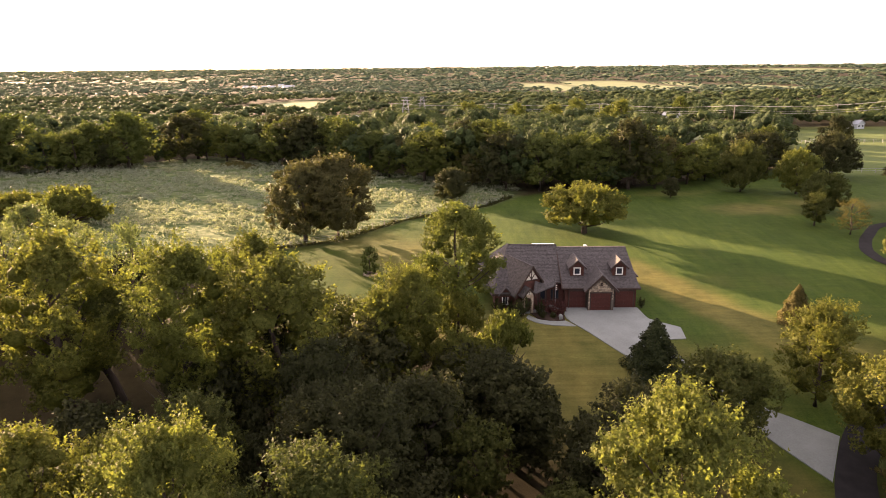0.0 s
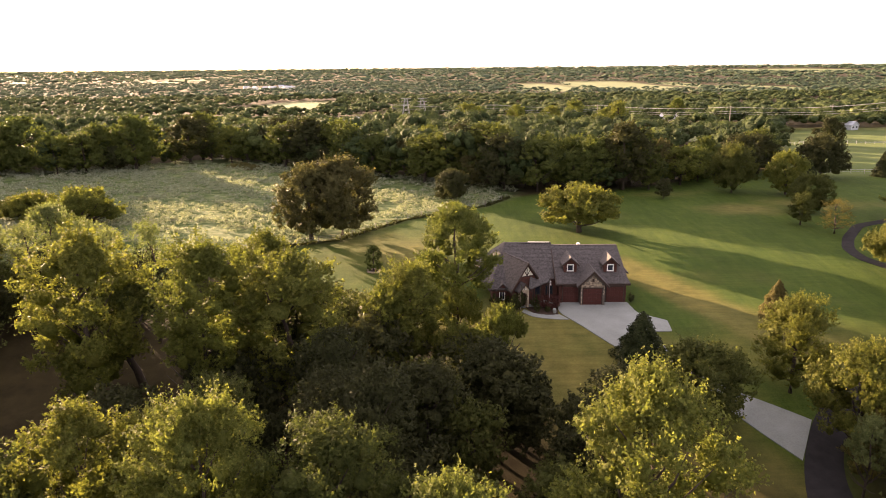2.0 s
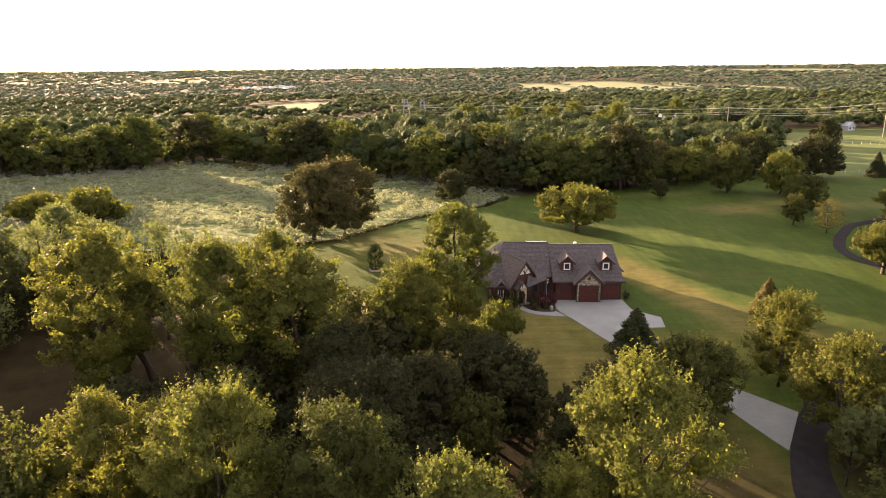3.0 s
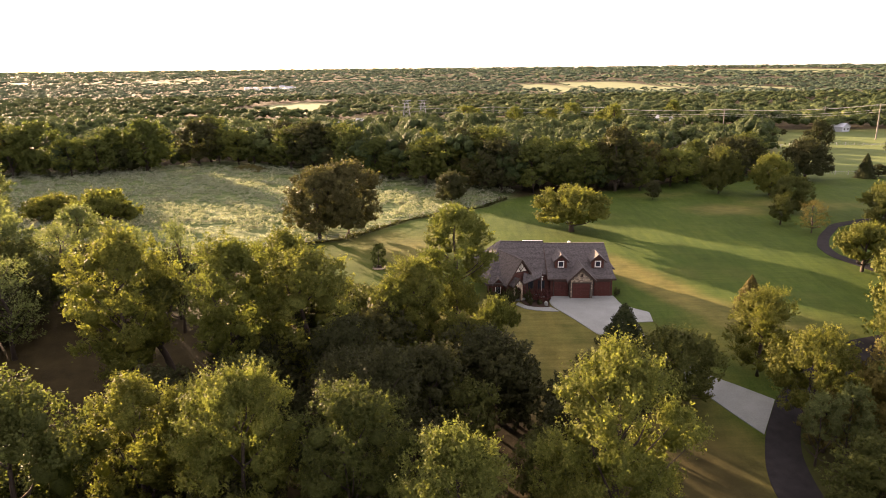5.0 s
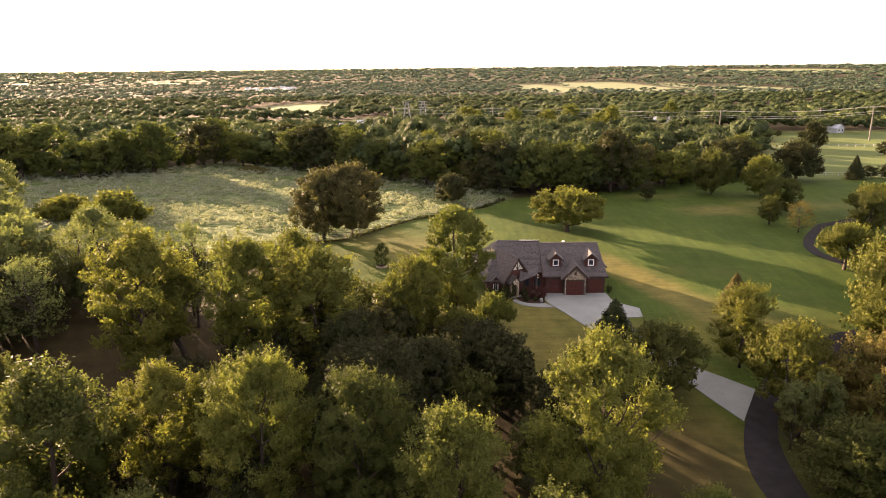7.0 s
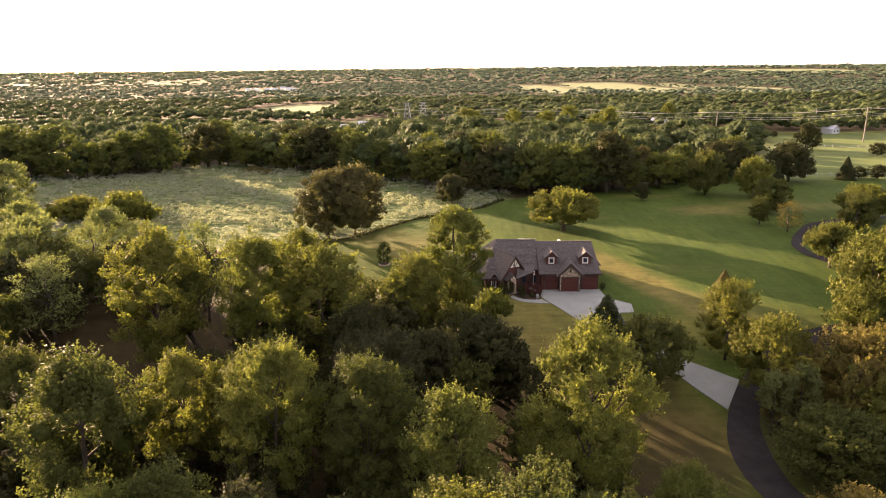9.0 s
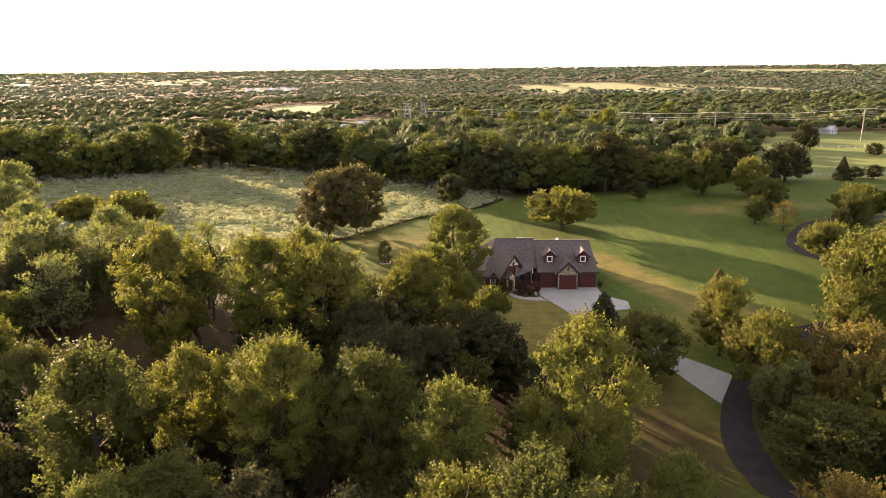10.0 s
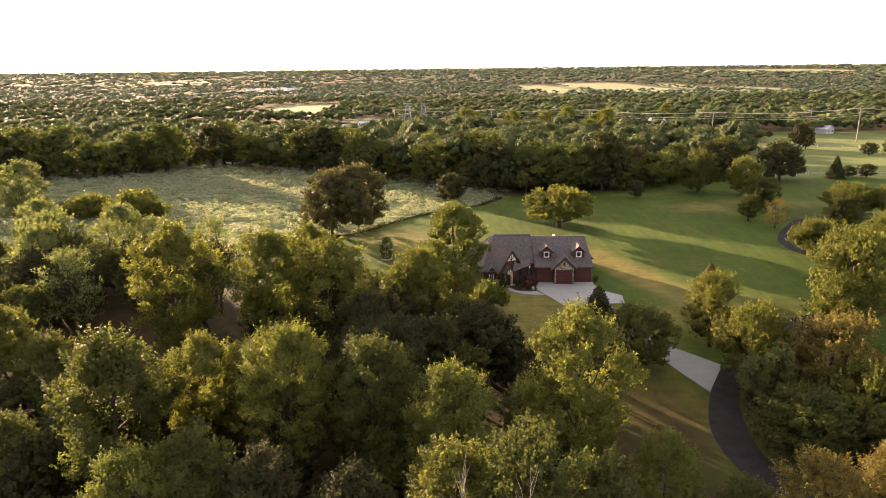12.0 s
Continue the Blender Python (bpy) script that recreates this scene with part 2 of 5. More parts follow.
# ---------------------------------------------------------------- the lie of the land
_gy = np.arange(-420.0, 5201.0, 1.0)
_gz = np.interp(_gy, (-400, 10, 30, 45, 55, 65, 72, 82, 100, 125, 200, 300, 600, 1500, 5000),
                (-7, -6.5, -6, -5, -3.2, -1, -0.1, 0, 1.2, 1.8, 1.5, -1, -7, -11, 20))
_k = np.hanning(9)
_gz[6:-6] = np.convolve(_gz, _k / _k.sum(), "same")[6:-6]


def land(y):
    return np.interp(y, _gy, _gz)


def polygon_mask(x, y, corners, soft):
    """1 inside the outline, 0 outside, with a soft edge."""
    inside = np.zeros(x.shape, bool)
    dist = np.full(x.shape, 1e9)
    for (ax, ay), (bx, by) in zip(corners, corners[1:] + corners[:1]):
        cross = (ay > y) != (by > y)
        at = ax + (y - ay) / ((by - ay) if by != ay else 1e-9) * (bx - ax)
        inside ^= cross & (x < at)
        dx, dy = bx - ax, by - ay
        k = np.clip(((x - ax) * dx + (y - ay) * dy) / (dx * dx + dy * dy + 1e-9), 0, 1)
        dist = np.minimum(dist, np.hypot(x - ax - k * dx, y - ay - k * dy))
    d = np.where(inside, dist, -dist) / soft
    return np.clip(d * 0.5 + 0.5, 0, 1)


LAWN = [(-30, 104), (-20, 109), (-9, 124), (7, 137), (13, 148), (24, 155), (40, 158), (52, 164), (62, 172), (86, 188), (150, 176), (150, 30), (36, 30),
        (28, 28), (21, 36), (13, 44), (8, 56), (-2, 68), (-14, 75), (-30, 90)]
MEADOW = [(-31, 105), (-20, 110), (-9, 125), (7, 138), (14, 149), (16, 160), (-22, 190), (-48, 212), (-83, 232), (-106, 206), (-125, 198),
          (-240, 198), (-220, 95), (-60, 80), (-42, 92)]
PASTURE = [(88, 178), (150, 177), (280, 200), (290, 366), (172, 366), (147, 300)]
OPEN_FIELDS = ((352, 1500, 92, 320), (195, 1430, 50, 240), (515, 1380, 42, 310), (595, 1270, 22, 280), (605, 1150, 22, 270), (-880, 2480, 42, 560),
               (-165, 725, 46, 105), (-64, 480, 15, 60), (-55, 392, 14, 24), (112, 322, 16, 30), (1500, 3300, 350, 500), (-385, 1470, 72, 120))


def field_mask(x, y):
    """1 on the open fields, each a rounded oblong."""
    v = np.zeros(np.shape(x))
    for cx, cy, rx, ry in OPEN_FIELDS:
        v = np.maximum(v, np.clip((1.1 - (np.abs((x - cx) / rx) ** 4 + np.abs((y - cy) / ry) ** 4) ** 0.25) * 8, 0, 1))
    return v


def sheet(name, xs, ys):
    X, Y = np.meshgrid(xs, ys)
    Z = land(Y)
    nx, ny = len(xs), len(ys)
    me = bpy.data.meshes.new(name)
    i = np.arange(nx * ny).reshape(ny, nx)
    quads = np.stack([i[:-1, :-1], i[:-1, 1:], i[1:, 1:], i[1:, :-1]], -1).reshape(-1, 4)
    co = np.stack([X, Y, Z], -1).reshape(-1, 3)
    me.vertices.add(len(co))
    me.vertices.foreach_set("co", co.astype(np.float32).ravel())
    me.loops.add(quads.size)
    me.loops.foreach_set("vertex_index", quads.astype(np.int32).ravel())
    me.polygons.add(len(quads))
    me.polygons.foreach_set("loop_start", np.arange(0, quads.size, 4, dtype=np.int32))
    me.update(calc_edges=True)
    me.shade_smooth()
    x, y = X.ravel(), Y.ravel()
    wob = np.sin(x * 0.9 + np.sin(y * 0.5) * 2) * 0.6 + np.sin(y * 1.3 + x * 0.35) * 0.5
    lawn = polygon_mask(x + wob, y + wob, LAWN, 1.2)
    dry_and_lit = np.clip(1.15 - np.hypot((x - 9) / 22, (y - 58) / 24), 0, 1) * 2.4
    # Yellow strip right of the house: dry grass plus painted-in sunlight.
    dry_and_lit = np.maximum(dry_and_lit, np.clip(1.3 - np.abs((y - 91) + (x - 27.5) * 1.9) / 9, 0, 1) * np.clip((x - 22) / 4, 0, 1) * np.clip((52 - x) / 16, 0, 1) * 1.1)
    dry_and_lit = np.maximum(dry_and_lit, np.clip(1 - np.hypot((x - 44) / 24, (y - 66) / 18), 0, 1) * 0.7)
    dry_and_lit = np.maximum(dry_and_lit, np.clip(1.1 - np.hypot((x + 10) / 26, (y - 100) / 26), 0, 1) * 0.7)
    # Brown shade and a golden sunlit patch by the lane, painted as straw.
    dry_and_lit = np.maximum(dry_and_lit, np.clip(1.2 - np.hypot((x - 23) / 17, (y - 38) / 23), 0, 1) * 0.55)
    dry_and_lit = np.maximum(dry_and_lit, np.clip(1.3 - np.hypot((x - 27) / 7, (y - 44) / 8), 0, 1) * 1.5)
    for bx, by, rx, ry, k in ((60, 133, 14, 8, 0.75), (78, 140, 16, 10, 0.6), (46, 150, 12, 6, 0.5), (30, 128, 10, 6, 0.35)):
        dry_and_lit = np.maximum(dry_and_lit, np.clip(1.2 - np.hypot((x - bx) / rx, (y - by) / ry), 0, 1) * k)
    # Shade beside the lane, painted by fading the lawn to dark floor colour.
    lawn *= 1 - 0.85 * np.clip(1.5 - np.hypot((x - 23.5) / 7.5, (y - 39.5) / 11), 0, 1)
    lawn *= 1 - 0.9 * np.clip(1.5 - np.hypot((x - 39) / 6, (y - 40) / 10), 0, 1)
    for key, v in (("lawn", lawn), ("meadow", polygon_mask(x + wob, y + wob, MEADOW, 1.5)), ("field", polygon_mask(x, y, PASTURE, 4)),
                   ("crop", field_mask(x, y)), ("dry_and_lit", np.clip(dry_and_lit, 0, 1) * 1.5 - 0.25)):
        me.attributes.new(key, "FLOAT", "POINT").data.foreach_set("value", v.astype(np.float32))
    me.materials.append(M_ground)
    return new(name, me)


def spaced(a, b, step, limit, grow):
    left, right = [a], [b]
    s = step
    while left[-1] > -limit:
        s *= grow
        left.append(left[-1] - s)
    s = step
    while right[-1] < limit:
        s *= grow
        right.append(right[-1] + s)
    return np.array(left[:0:-1] + list(np.arange(a, b + step / 2, step)) + right[1:])


gx = spaced(-130, 150, 1.7, 5200, 1.10)
gy_all = spaced(-20, 225, 1.7, 5200, 1.08)
gy_all = gy_all[gy_all > -900]
ground = tagged(sheet("ground", gx, gy_all), "mown lawn, rough meadow and dark woodland floor, with some sun and shade painted in", "ground", kind="structure")


def ribbon(name, left, right, lift, mat, label, category, thick=0.12, step=1.2):
    """A paved strip between two edge lines, draped on the land."""
    def even(line, n):
        line = [Vector((*p, 0)) for p in line]
        cum = [0.0]
        for a, b in zip(line, line[1:]):
            cum.append(cum[-1] + (b - a).length)
        s = np.linspace(0, cum[-1], n)
        return np.stack([np.interp(s, cum, [p[k] for p in line]) for k in (0, 1)], -1)
    n = max(4, int(sum((Vector(b) - Vector(a)).length for a, b in zip(left, left[1:])) / step))
    L, R = even(left, n), even(right, n)
    for k in range(2):
        L[1:-1], R[1:-1] = (L[:-2] + 2 * L[1:-1] + L[2:]) / 4, (R[:-2] + 2 * R[1:-1] + R[2:]) / 4
    bm = bmesh.new()
    m = 7
    rows = []
    for a, b in zip(L, R):
        row = []
        for k in range(m):
            p = a + (b - a) * k / (m - 1)
            row.append(bm.verts.new((p[0], p[1], land(p[1]) + lift)))
        rows.append(row)
    for r0, r1 in zip(rows, rows[1:]):
        for k in range(m - 1):
            bm.faces.new((r0[k], r0[k + 1], r1[k + 1], r1[k]))
    edge = [e for e in bm.edges if e.is_boundary]
    ext = bmesh.ops.extrude_edge_only(bm, edges=edge)
    bmesh.ops.translate(bm, verts=[v for v in ext["geom"] if isinstance(v, bmesh.types.BMVert)], vec=(0, 0, -thick))
    bmesh.ops.recalc_face_normals(bm, faces=bm.faces)
    return tagged(part(name, bm, mat), label, category, kind="structure")


driveway = ribbon("driveway", [(14.4, 80.1), (13.7, 78.2), (13.6, 76.1), (14.7, 74.2), (16.6, 70.4), (19.1, 66.2), (22.8, 61.4), (27.7, 56.3), (29.5, 52.8), (32.0, 48.6)],
                  [(23.4, 80.1), (23.5, 78.6), (23.7, 76.4), (24.2, 74.0), (24.3, 70.4), (24.4, 66.5), (26.0, 62.4), (29.0, 59.0), (32.5, 56.6), (35.5, 54.2)],
                  0.09, M_concrete, "pale concrete driveway sweeping down from the garage", "driveway")
parking_pad = ribbon("parking_pad", [(22.6, 77.6), (24.4, 75.2), (26.8, 73.4)], [(22.8, 70.2), (24.4, 70.3), (26.5, 70.4)], 0.08, M_concrete,
                     "pale concrete turning pad beside the driveway", "driveway")
road = ribbon("road", [(36.0, 12.0), (31.5, 28.0), (29.4, 35.5), (29.2, 39.7), (30.0, 43.6), (32.05, 48.6), (35.55, 54.2), (41.0, 60.2), (48.0, 64.9), (57.0, 67.6), (66.5, 73.0), (70.0, 82.0), (66.5, 91.0), (63.6, 97.5), (64.4, 103.0), (68.0, 109.5), (75.0, 118.6), (84.0, 123.0), (104.0, 127.0)],
              [(40.0, 13.0), (35.5, 28.5), (33.2, 36.0), (33.6, 41.0), (34.4, 45.6), (36.0, 49.4), (39.5, 54.0), (44.0, 57.6), (50.5, 61.3), (59.0, 63.6), (70.0, 70.2), (72.8, 82.0), (68.6, 91.8), (65.6, 97.8), (66.3, 102.6), (69.6, 108.5), (76.0, 117.0), (84.4, 121.0), (104.0, 125.0)],
              0.05, M_asphalt, "narrow dark asphalt lane winding between trees", "road")
walkway = ribbon("pavement", [(9.3, 77.6), (10.3, 76.0), (12.2, 75.3), (13.62, 75.6)], [(8.9, 76.6), (10.0, 74.8), (12.4, 74.0), (14.6, 73.9)], 0.082, M_concrete,
                 "curved pale concrete garden path", "path", step=0.5)


# ---------------------------------------------------------------- foliage
def rounded(level):
    bm = bmesh.new()
    bmesh.ops.create_icosphere(bm, subdivisions=level, radius=1.0)
    bm.verts.index_update()
    axes = np.array([v.co[:] for v in bm.verts])
    tri = np.array([[v.index for v in f.verts] for f in bm.faces])
    bm.free()
    return axes, tri


ROUGH = rounded(1)
BLUNT = (np.array([(1, 0, 0), (0, 1, 0), (-1, 0, 0), (0, -1, 0), (0, 0, 1), (0, 0, -1)], float),
         np.array([(0, 1, 4), (1, 2, 4), (2, 3, 4), (3, 0, 4), (1, 0, 5), (2, 1, 5), (3, 2, 5), (0, 3, 5)]))


def leaf_mesh(name, centre, normal, size, mat, tint=None, outward=None, cores=None, far=False):
    """Leaves: one small pointed three-cornered leaf for each centre."""
    n = len(centre)
    rng = np.random
    normal = normal / (np.linalg.norm(normal, axis=1, keepdims=True) + 1e-9)
    ref = rng.normal(size=(n, 3))
    u = np.cross(normal, ref)
    u /= np.linalg.norm(u, axis=1, keepdims=True) + 1e-9
    v = np.cross(normal, u)
    s = size[:, None] * rng.uniform(0.6, 1.3, (n, 1))
    w = s * rng.uniform(0.5, 0.85, (n, 1))
    co = np.stack([centre - u * s, centre + u * s * 0.7 + v * w, centre + u * s * rng.uniform(0.5, 1.0, (n, 1)) - v * w], 1).reshape(-1, 3)
    out = np.repeat(normal if outward is None else outward, 3, axis=0)
    tone = None if tint is None else np.repeat(tint, 3)
    loops, starts = np.arange(3 * n), np.arange(0, 3 * n, 3)
    if cores is not None:
        # the dense inside of each clump: a small rough rounded body
        mid, rad, way, shade = cores
        k = len(mid)
        axes, tri = BLUNT if far else ROUGH
        f = len(axes)
        turn = rng.uniform(0, math.tau, k)
        c, sn = np.cos(turn)[:, None], np.sin(turn)[:, None]
        ax = np.stack([axes[None, :, 0] * c - axes[None, :, 1] * sn, axes[None, :, 0] * sn + axes[None, :, 1] * c, np.repeat(axes[None, :, 2], k, 0)], -1)
        body = mid[:, None, :] + ax * rad[:, None, :] * rng.uniform(0.66, 1.16, (k, f, 1))
        faces = (tri[None] + (3 * n + f * np.arange(k))[:, None, None]).reshape(-1)
        co = np.concatenate([co, body.reshape(-1, 3)])
        out = np.concatenate([out, (ax * 0.8 + way[:, None, :] * 0.6).reshape(-1, 3)])
        starts = np.concatenate([starts, 3 * n + np.arange(0, len(faces), 3)])
        loops = np.concatenate([loops, faces])
        if tone is not None:
            tone = np.concatenate([tone, np.repeat(shade, f)])
    me = bpy.data.meshes.new(name)
    me.vertices.add(len(co))
    me.vertices.foreach_set("co", co.astype(np.float32).ravel())
    me.loops.add(len(loops))
    me.loops.foreach_set("vertex_index", loops.astype(np.int32))
    me.polygons.add(len(starts))
    me.polygons.foreach_set("loop_start", starts.astype(np.int32))
    me.update(calc_edges=True)
    me.materials.append(mat)
    me.attributes.new("outward", "FLOAT_VECTOR", "POINT").data.foreach_set("vector", out.astype(np.float32).ravel())
    if tone is not None:
        me.attributes.new("tint", "FLOAT", "POINT").data.foreach_set("value", tone.astype(np.float32))
    return me


def unit(n):
    d = np.random.normal(size=(n, 3))
    return d / np.linalg.norm(d, axis=1, keepdims=True)


def crown_points(clumps, total, size, up=0.35, sprays=0.6):
    """Leaf centres and normals of a set of clumps (x, y, z, r): leafy twigs that grow out of each clump, and loose leaves round it."""
    area = clumps[:, 3] ** 2 * (clumps[:, 4] if clumps.shape[1] > 4 else 1.0)
    mid = clumps[:, :3].mean(0)
    loose = int(total * (1 - sprays))
    per = 13
    twigs = max(1, (total - loose) // per)
    c = clumps[np.random.choice(len(clumps), loose, p=area / area.sum())]
    d = unit(loose)
    d[:, 2] = np.where(d[:, 2] < -0.35, -d[:, 2], d[:, 2])
    p = c[:, :3] + d * c[:, 3:4] * np.random.uniform(0.35, 1.05, (loose, 1)) * np.array((1, 1, 0.85))
    n = d * 0.7 + np.random.normal(size=(loose, 3)) * 0.55 + np.array((0, 0, up))
    tc = clumps[np.random.choice(len(clumps), twigs, p=area / area.sum())]
    way = tc[:, :3] - mid
    way /= np.linalg.norm(way, axis=1, keepdims=True) + 1e-9
    td = unit(twigs) + way * 0.8
    td[:, 2] = np.where(td[:, 2] < -0.3, -td[:, 2] * 0.6, td[:, 2])
    td /= np.linalg.norm(td, axis=1, keepdims=True) + 1e-9
    axis = td * 0.75 + np.array((0, 0, 0.55)) + np.random.normal(size=(twigs, 3)) * 0.22
    length = np.minimum(tc[:, 3], 1.3) * np.random.uniform(0.6, 1.25, twigs)
    k = np.random.uniform(0, 1, (twigs, per, 1))
    start = tc[:, :3] + td * tc[:, 3:4] * 0.5
    q = start[:, None, :] + axis[:, None, :] * (k * length[:, None, None]) + np.random.normal(size=(twigs, per, 3)) * size * (0.85 - 0.5 * k)
    tn = np.random.normal(size=(twigs, per, 3)) * 0.8 + td[:, None, :] * 0.5 + np.array((0, 0, up))
    p = np.concatenate([p, q.reshape(-1, 3)])
    n = np.concatenate([n, tn.reshape(-1, 3)])
    d = np.concatenate([d, np.repeat(td, per, axis=0)])
    out = p - mid
    out /= np.linalg.norm(out, axis=1, keepdims=True) + 1e-9
    return p, n, np.full(len(p), size), d * 0.7 + out * 0.5 + np.array((0, 0, 0.1))


PROTO_H, PROTO_R = 15.0, 5.0


def clump_set(shape, seed):
    """The clumps of a crown 15 m high and 5 m in radius: boughs, each a rounded head of tufts."""
    rng = np.random.default_rng(seed)
    low, high, boughs, tufts, size, r, mid, blunt = {
        "broad": (2.2, 15.0, 30, 8, (1.7, 2.5), (0.6, 1.05), 0.36, 2.6), "tall": (2.2, 15.0, 40, 8, (1.4, 2.1), (0.5, 0.9), 0.32, 2.0),
        "open": (3.4, 15.0, 32, 8, (1.2, 1.9), (0.5, 0.9), 0.36, 2.0), "feather": (2.0, 15.0, 30, 8, (1.3, 2.0), (0.45, 0.85), 0.32, 2.0),
        "bush": (1.2, 15.0, 22, 9, (1.6, 2.2), (0.6, 1.0), 0.24, 2.4), "dome": (2.2, 15.0, 26, 9, (1.6, 2.3), (0.6, 1.0), 0.34, 2.4),
        "spread": (5.4, 15.0, 26, 9, (1.4, 1.9), (0.55, 0.9), 0.30, 2.2)}[shape]
    out = []
    lean = rng.uniform(0, 6.28, 2)
    for i in range(boughs):
        k = (i + rng.uniform(0.1, 0.9)) / boughs
        a = i * 2.399 + rng.uniform(-0.5, 0.5)
        rb = rng.uniform(*size)
        z = low + (high - low) * k
        wide = max(0.0, 1 - abs((k - mid) / ((1 - mid) if k > mid else (mid + 0.12))) ** blunt) ** 0.5
        reach = max(0.0, PROTO_R * wide - rb * 0.85) * rng.uniform(0.7, 1.06)
        if shape not in ("dome", "bush", "spread"):
            reach *= 1.0 + 0.16 * math.sin(2 * a + lean[0] + z * 0.35) + 0.12 * math.sin(3 * a + lean[1])
        cx, cy, cz = math.cos(a) * reach, math.sin(a) * reach, min(z, high - rb * rng.uniform(0.75, 1.25))
        for _ in range(tufts):
            d = rng.normal(size=3)
            d /= np.linalg.norm(d)
            d[2] = abs(d[2]) if d[2] < -0.4 else d[2]
            d[:2] += np.array((math.cos(a), math.sin(a))) * 0.35 * (reach > 1)
            rc = rng.uniform(*r)
            q = rb - rc * 0.55
            out.append((cx + d[0] * q, cy + d[1] * q, cz + d[2] * q, rc, 1.0))
        out.append((cx, cy, cz, rb * 0.76, 0.5))
    return np.array(out)


variant = [0]


def build_tree(name, shape, mat, label, total, size, seed, bark=M_bark, shoots=0, high=15.0, thick=1.0):
    seed += variant[0] * 100
    np.random.seed(seed)
    rng = random.Random(seed)
    e = thing(name, label, "tree", "trees at the front of the wood" if name == "woodland_tree" else "trees of the grove")
    cl = clump_set(shape, seed)
    cl[:, 2] *= high / PROTO_H
    flat = high / PROTO_H
    p, n, s, o = crown_points(cl, total, size)
    if shoots:
        top = cl[np.argsort(-cl[:, 2] - np.hypot(cl[:, 0], cl[:, 1]) * 0.3)[: max(12, len(cl) // 2)]]
        base = top[np.random.randint(0, len(top), shoots)]
        d = unit(shoots)
        d[:, 2] = np.abs(d[:, 2])
        start = base[:, :3] + d * base[:, 3:4]
        k = 18
        rise = np.random.uniform(0, 1, (shoots, k, 1))
        lean = (d * 0.4 + np.array((0, 0, 1)))[:, None, :]
        q = start[:, None, :] + lean * rise * np.random.uniform(0.4, 1.1, (shoots, 1, 1)) + np.random.normal(size=(shoots, k, 3)) * (0.11 - 0.07 * rise)
        p = np.concatenate([p, q.reshape(-1, 3)])
        n = np.concatenate([n, np.random.normal(size=(shoots * k, 3)) + np.array((0, 0, 0.3))])
        s = np.concatenate([s, np.full(shoots * k, size * 0.65)])
        o = np.concatenate([o, np.repeat(d, k, axis=0)])
    fit = np.array((PROTO_R / np.percentile(np.hypot(p[:, 0], p[:, 1]), 97), 0, high / np.percentile(p[:, 2], 99.6)))[[0, 0, 2]]
    p = p * fit
    cl[:, :3] *= fit
    way = cl[:, :3] - cl[:, :3].mean(0)
    way /= np.linalg.norm(way, axis=1, keepdims=True) + 1e-9
    heads = cl[:, 4] < 0.9
    crown = new("crown", leaf_mesh("crown", p, n, s, mat, outward=o, cores=(cl[heads, :3], cl[heads, 3:4] * np.array((0.58, 0.58, 0.54)) * thick, way[heads], None)))
    crown.parent = e
    bm = bmesh.new()
    bend = [(0, 0, -0.4), (rng.uniform(-.2, .2), rng.uniform(-.2, .2), 3.0 * flat), (rng.uniform(-.5, .5), rng.uniform(-.5, .5), 6.5 * flat),
            (rng.uniform(-.6, .6), rng.uniform(-.6, .6), 10.5 * flat), (0, 0, 13.5 * flat)]
    tube(bm, bend, [0.38, 0.28, 0.22, 0.13, 0.04], 8)
    for i in rng.sample(range(len(cl)), 16):
        x, y, z, r = cl[i][:4]
        z0 = max(2.0 * flat, z - 1.2 - math.hypot(x, y) * 0.6)
        k = np.interp(z0, [b[2] for b in bend], range(5))
        a = Vector(bend[int(k)]).lerp(Vector(bend[min(4, int(k) + 1)]), k % 1)
        b = Vector((x, y, z))
        mid = a.lerp(b, 0.5) + Vector((rng.uniform(-.3, .3), rng.uniform(-.3, .3), -0.25))
        tube(bm, [a, mid, b], [0.10, 0.065, 0.02], 5)
    part("trunk", bm, bark, e, smooth=True)
    return e


def build_cedar(name, label, seed, mat=M_conifer):
    np.random.seed(seed)
    e = thing(name, label, "tree", "cedars")
    total = 15000
    k = 1 - np.sqrt(np.random.uniform(0, 1, total))
    a = np.random.uniform(0, math.tau, total)
    lobes = 1 + 0.16 * np.sin(a * 5 + k * 9) + 0.12 * np.sin(a * 3 - k * 23)
    r = PROTO_R * (1 - k) ** 0.8 * lobes * np.random.uniform(0.6, 1.04, total) + 0.05
    p = np.stack([np.cos(a) * r, np.sin(a) * r, 0.4 + k * 14.6 - r * 0.12], -1)
    n = np.stack([np.cos(a), np.sin(a), np.full(total, 0.5)], -1) + np.random.normal(size=(total, 3)) * 0.5
    crown = new("crown", leaf_mesh("crown", p, n, np.full(total, 0.26), mat))
    crown.parent = e
    bm = bmesh.new()
    tube(bm, [(0, 0, -0.4), (0.05, 0, 7), (0, 0, 14.2)], [0.3, 0.18, 0.03], 8)
    part("trunk", bm, M_bark, e, smooth=True)
    return e


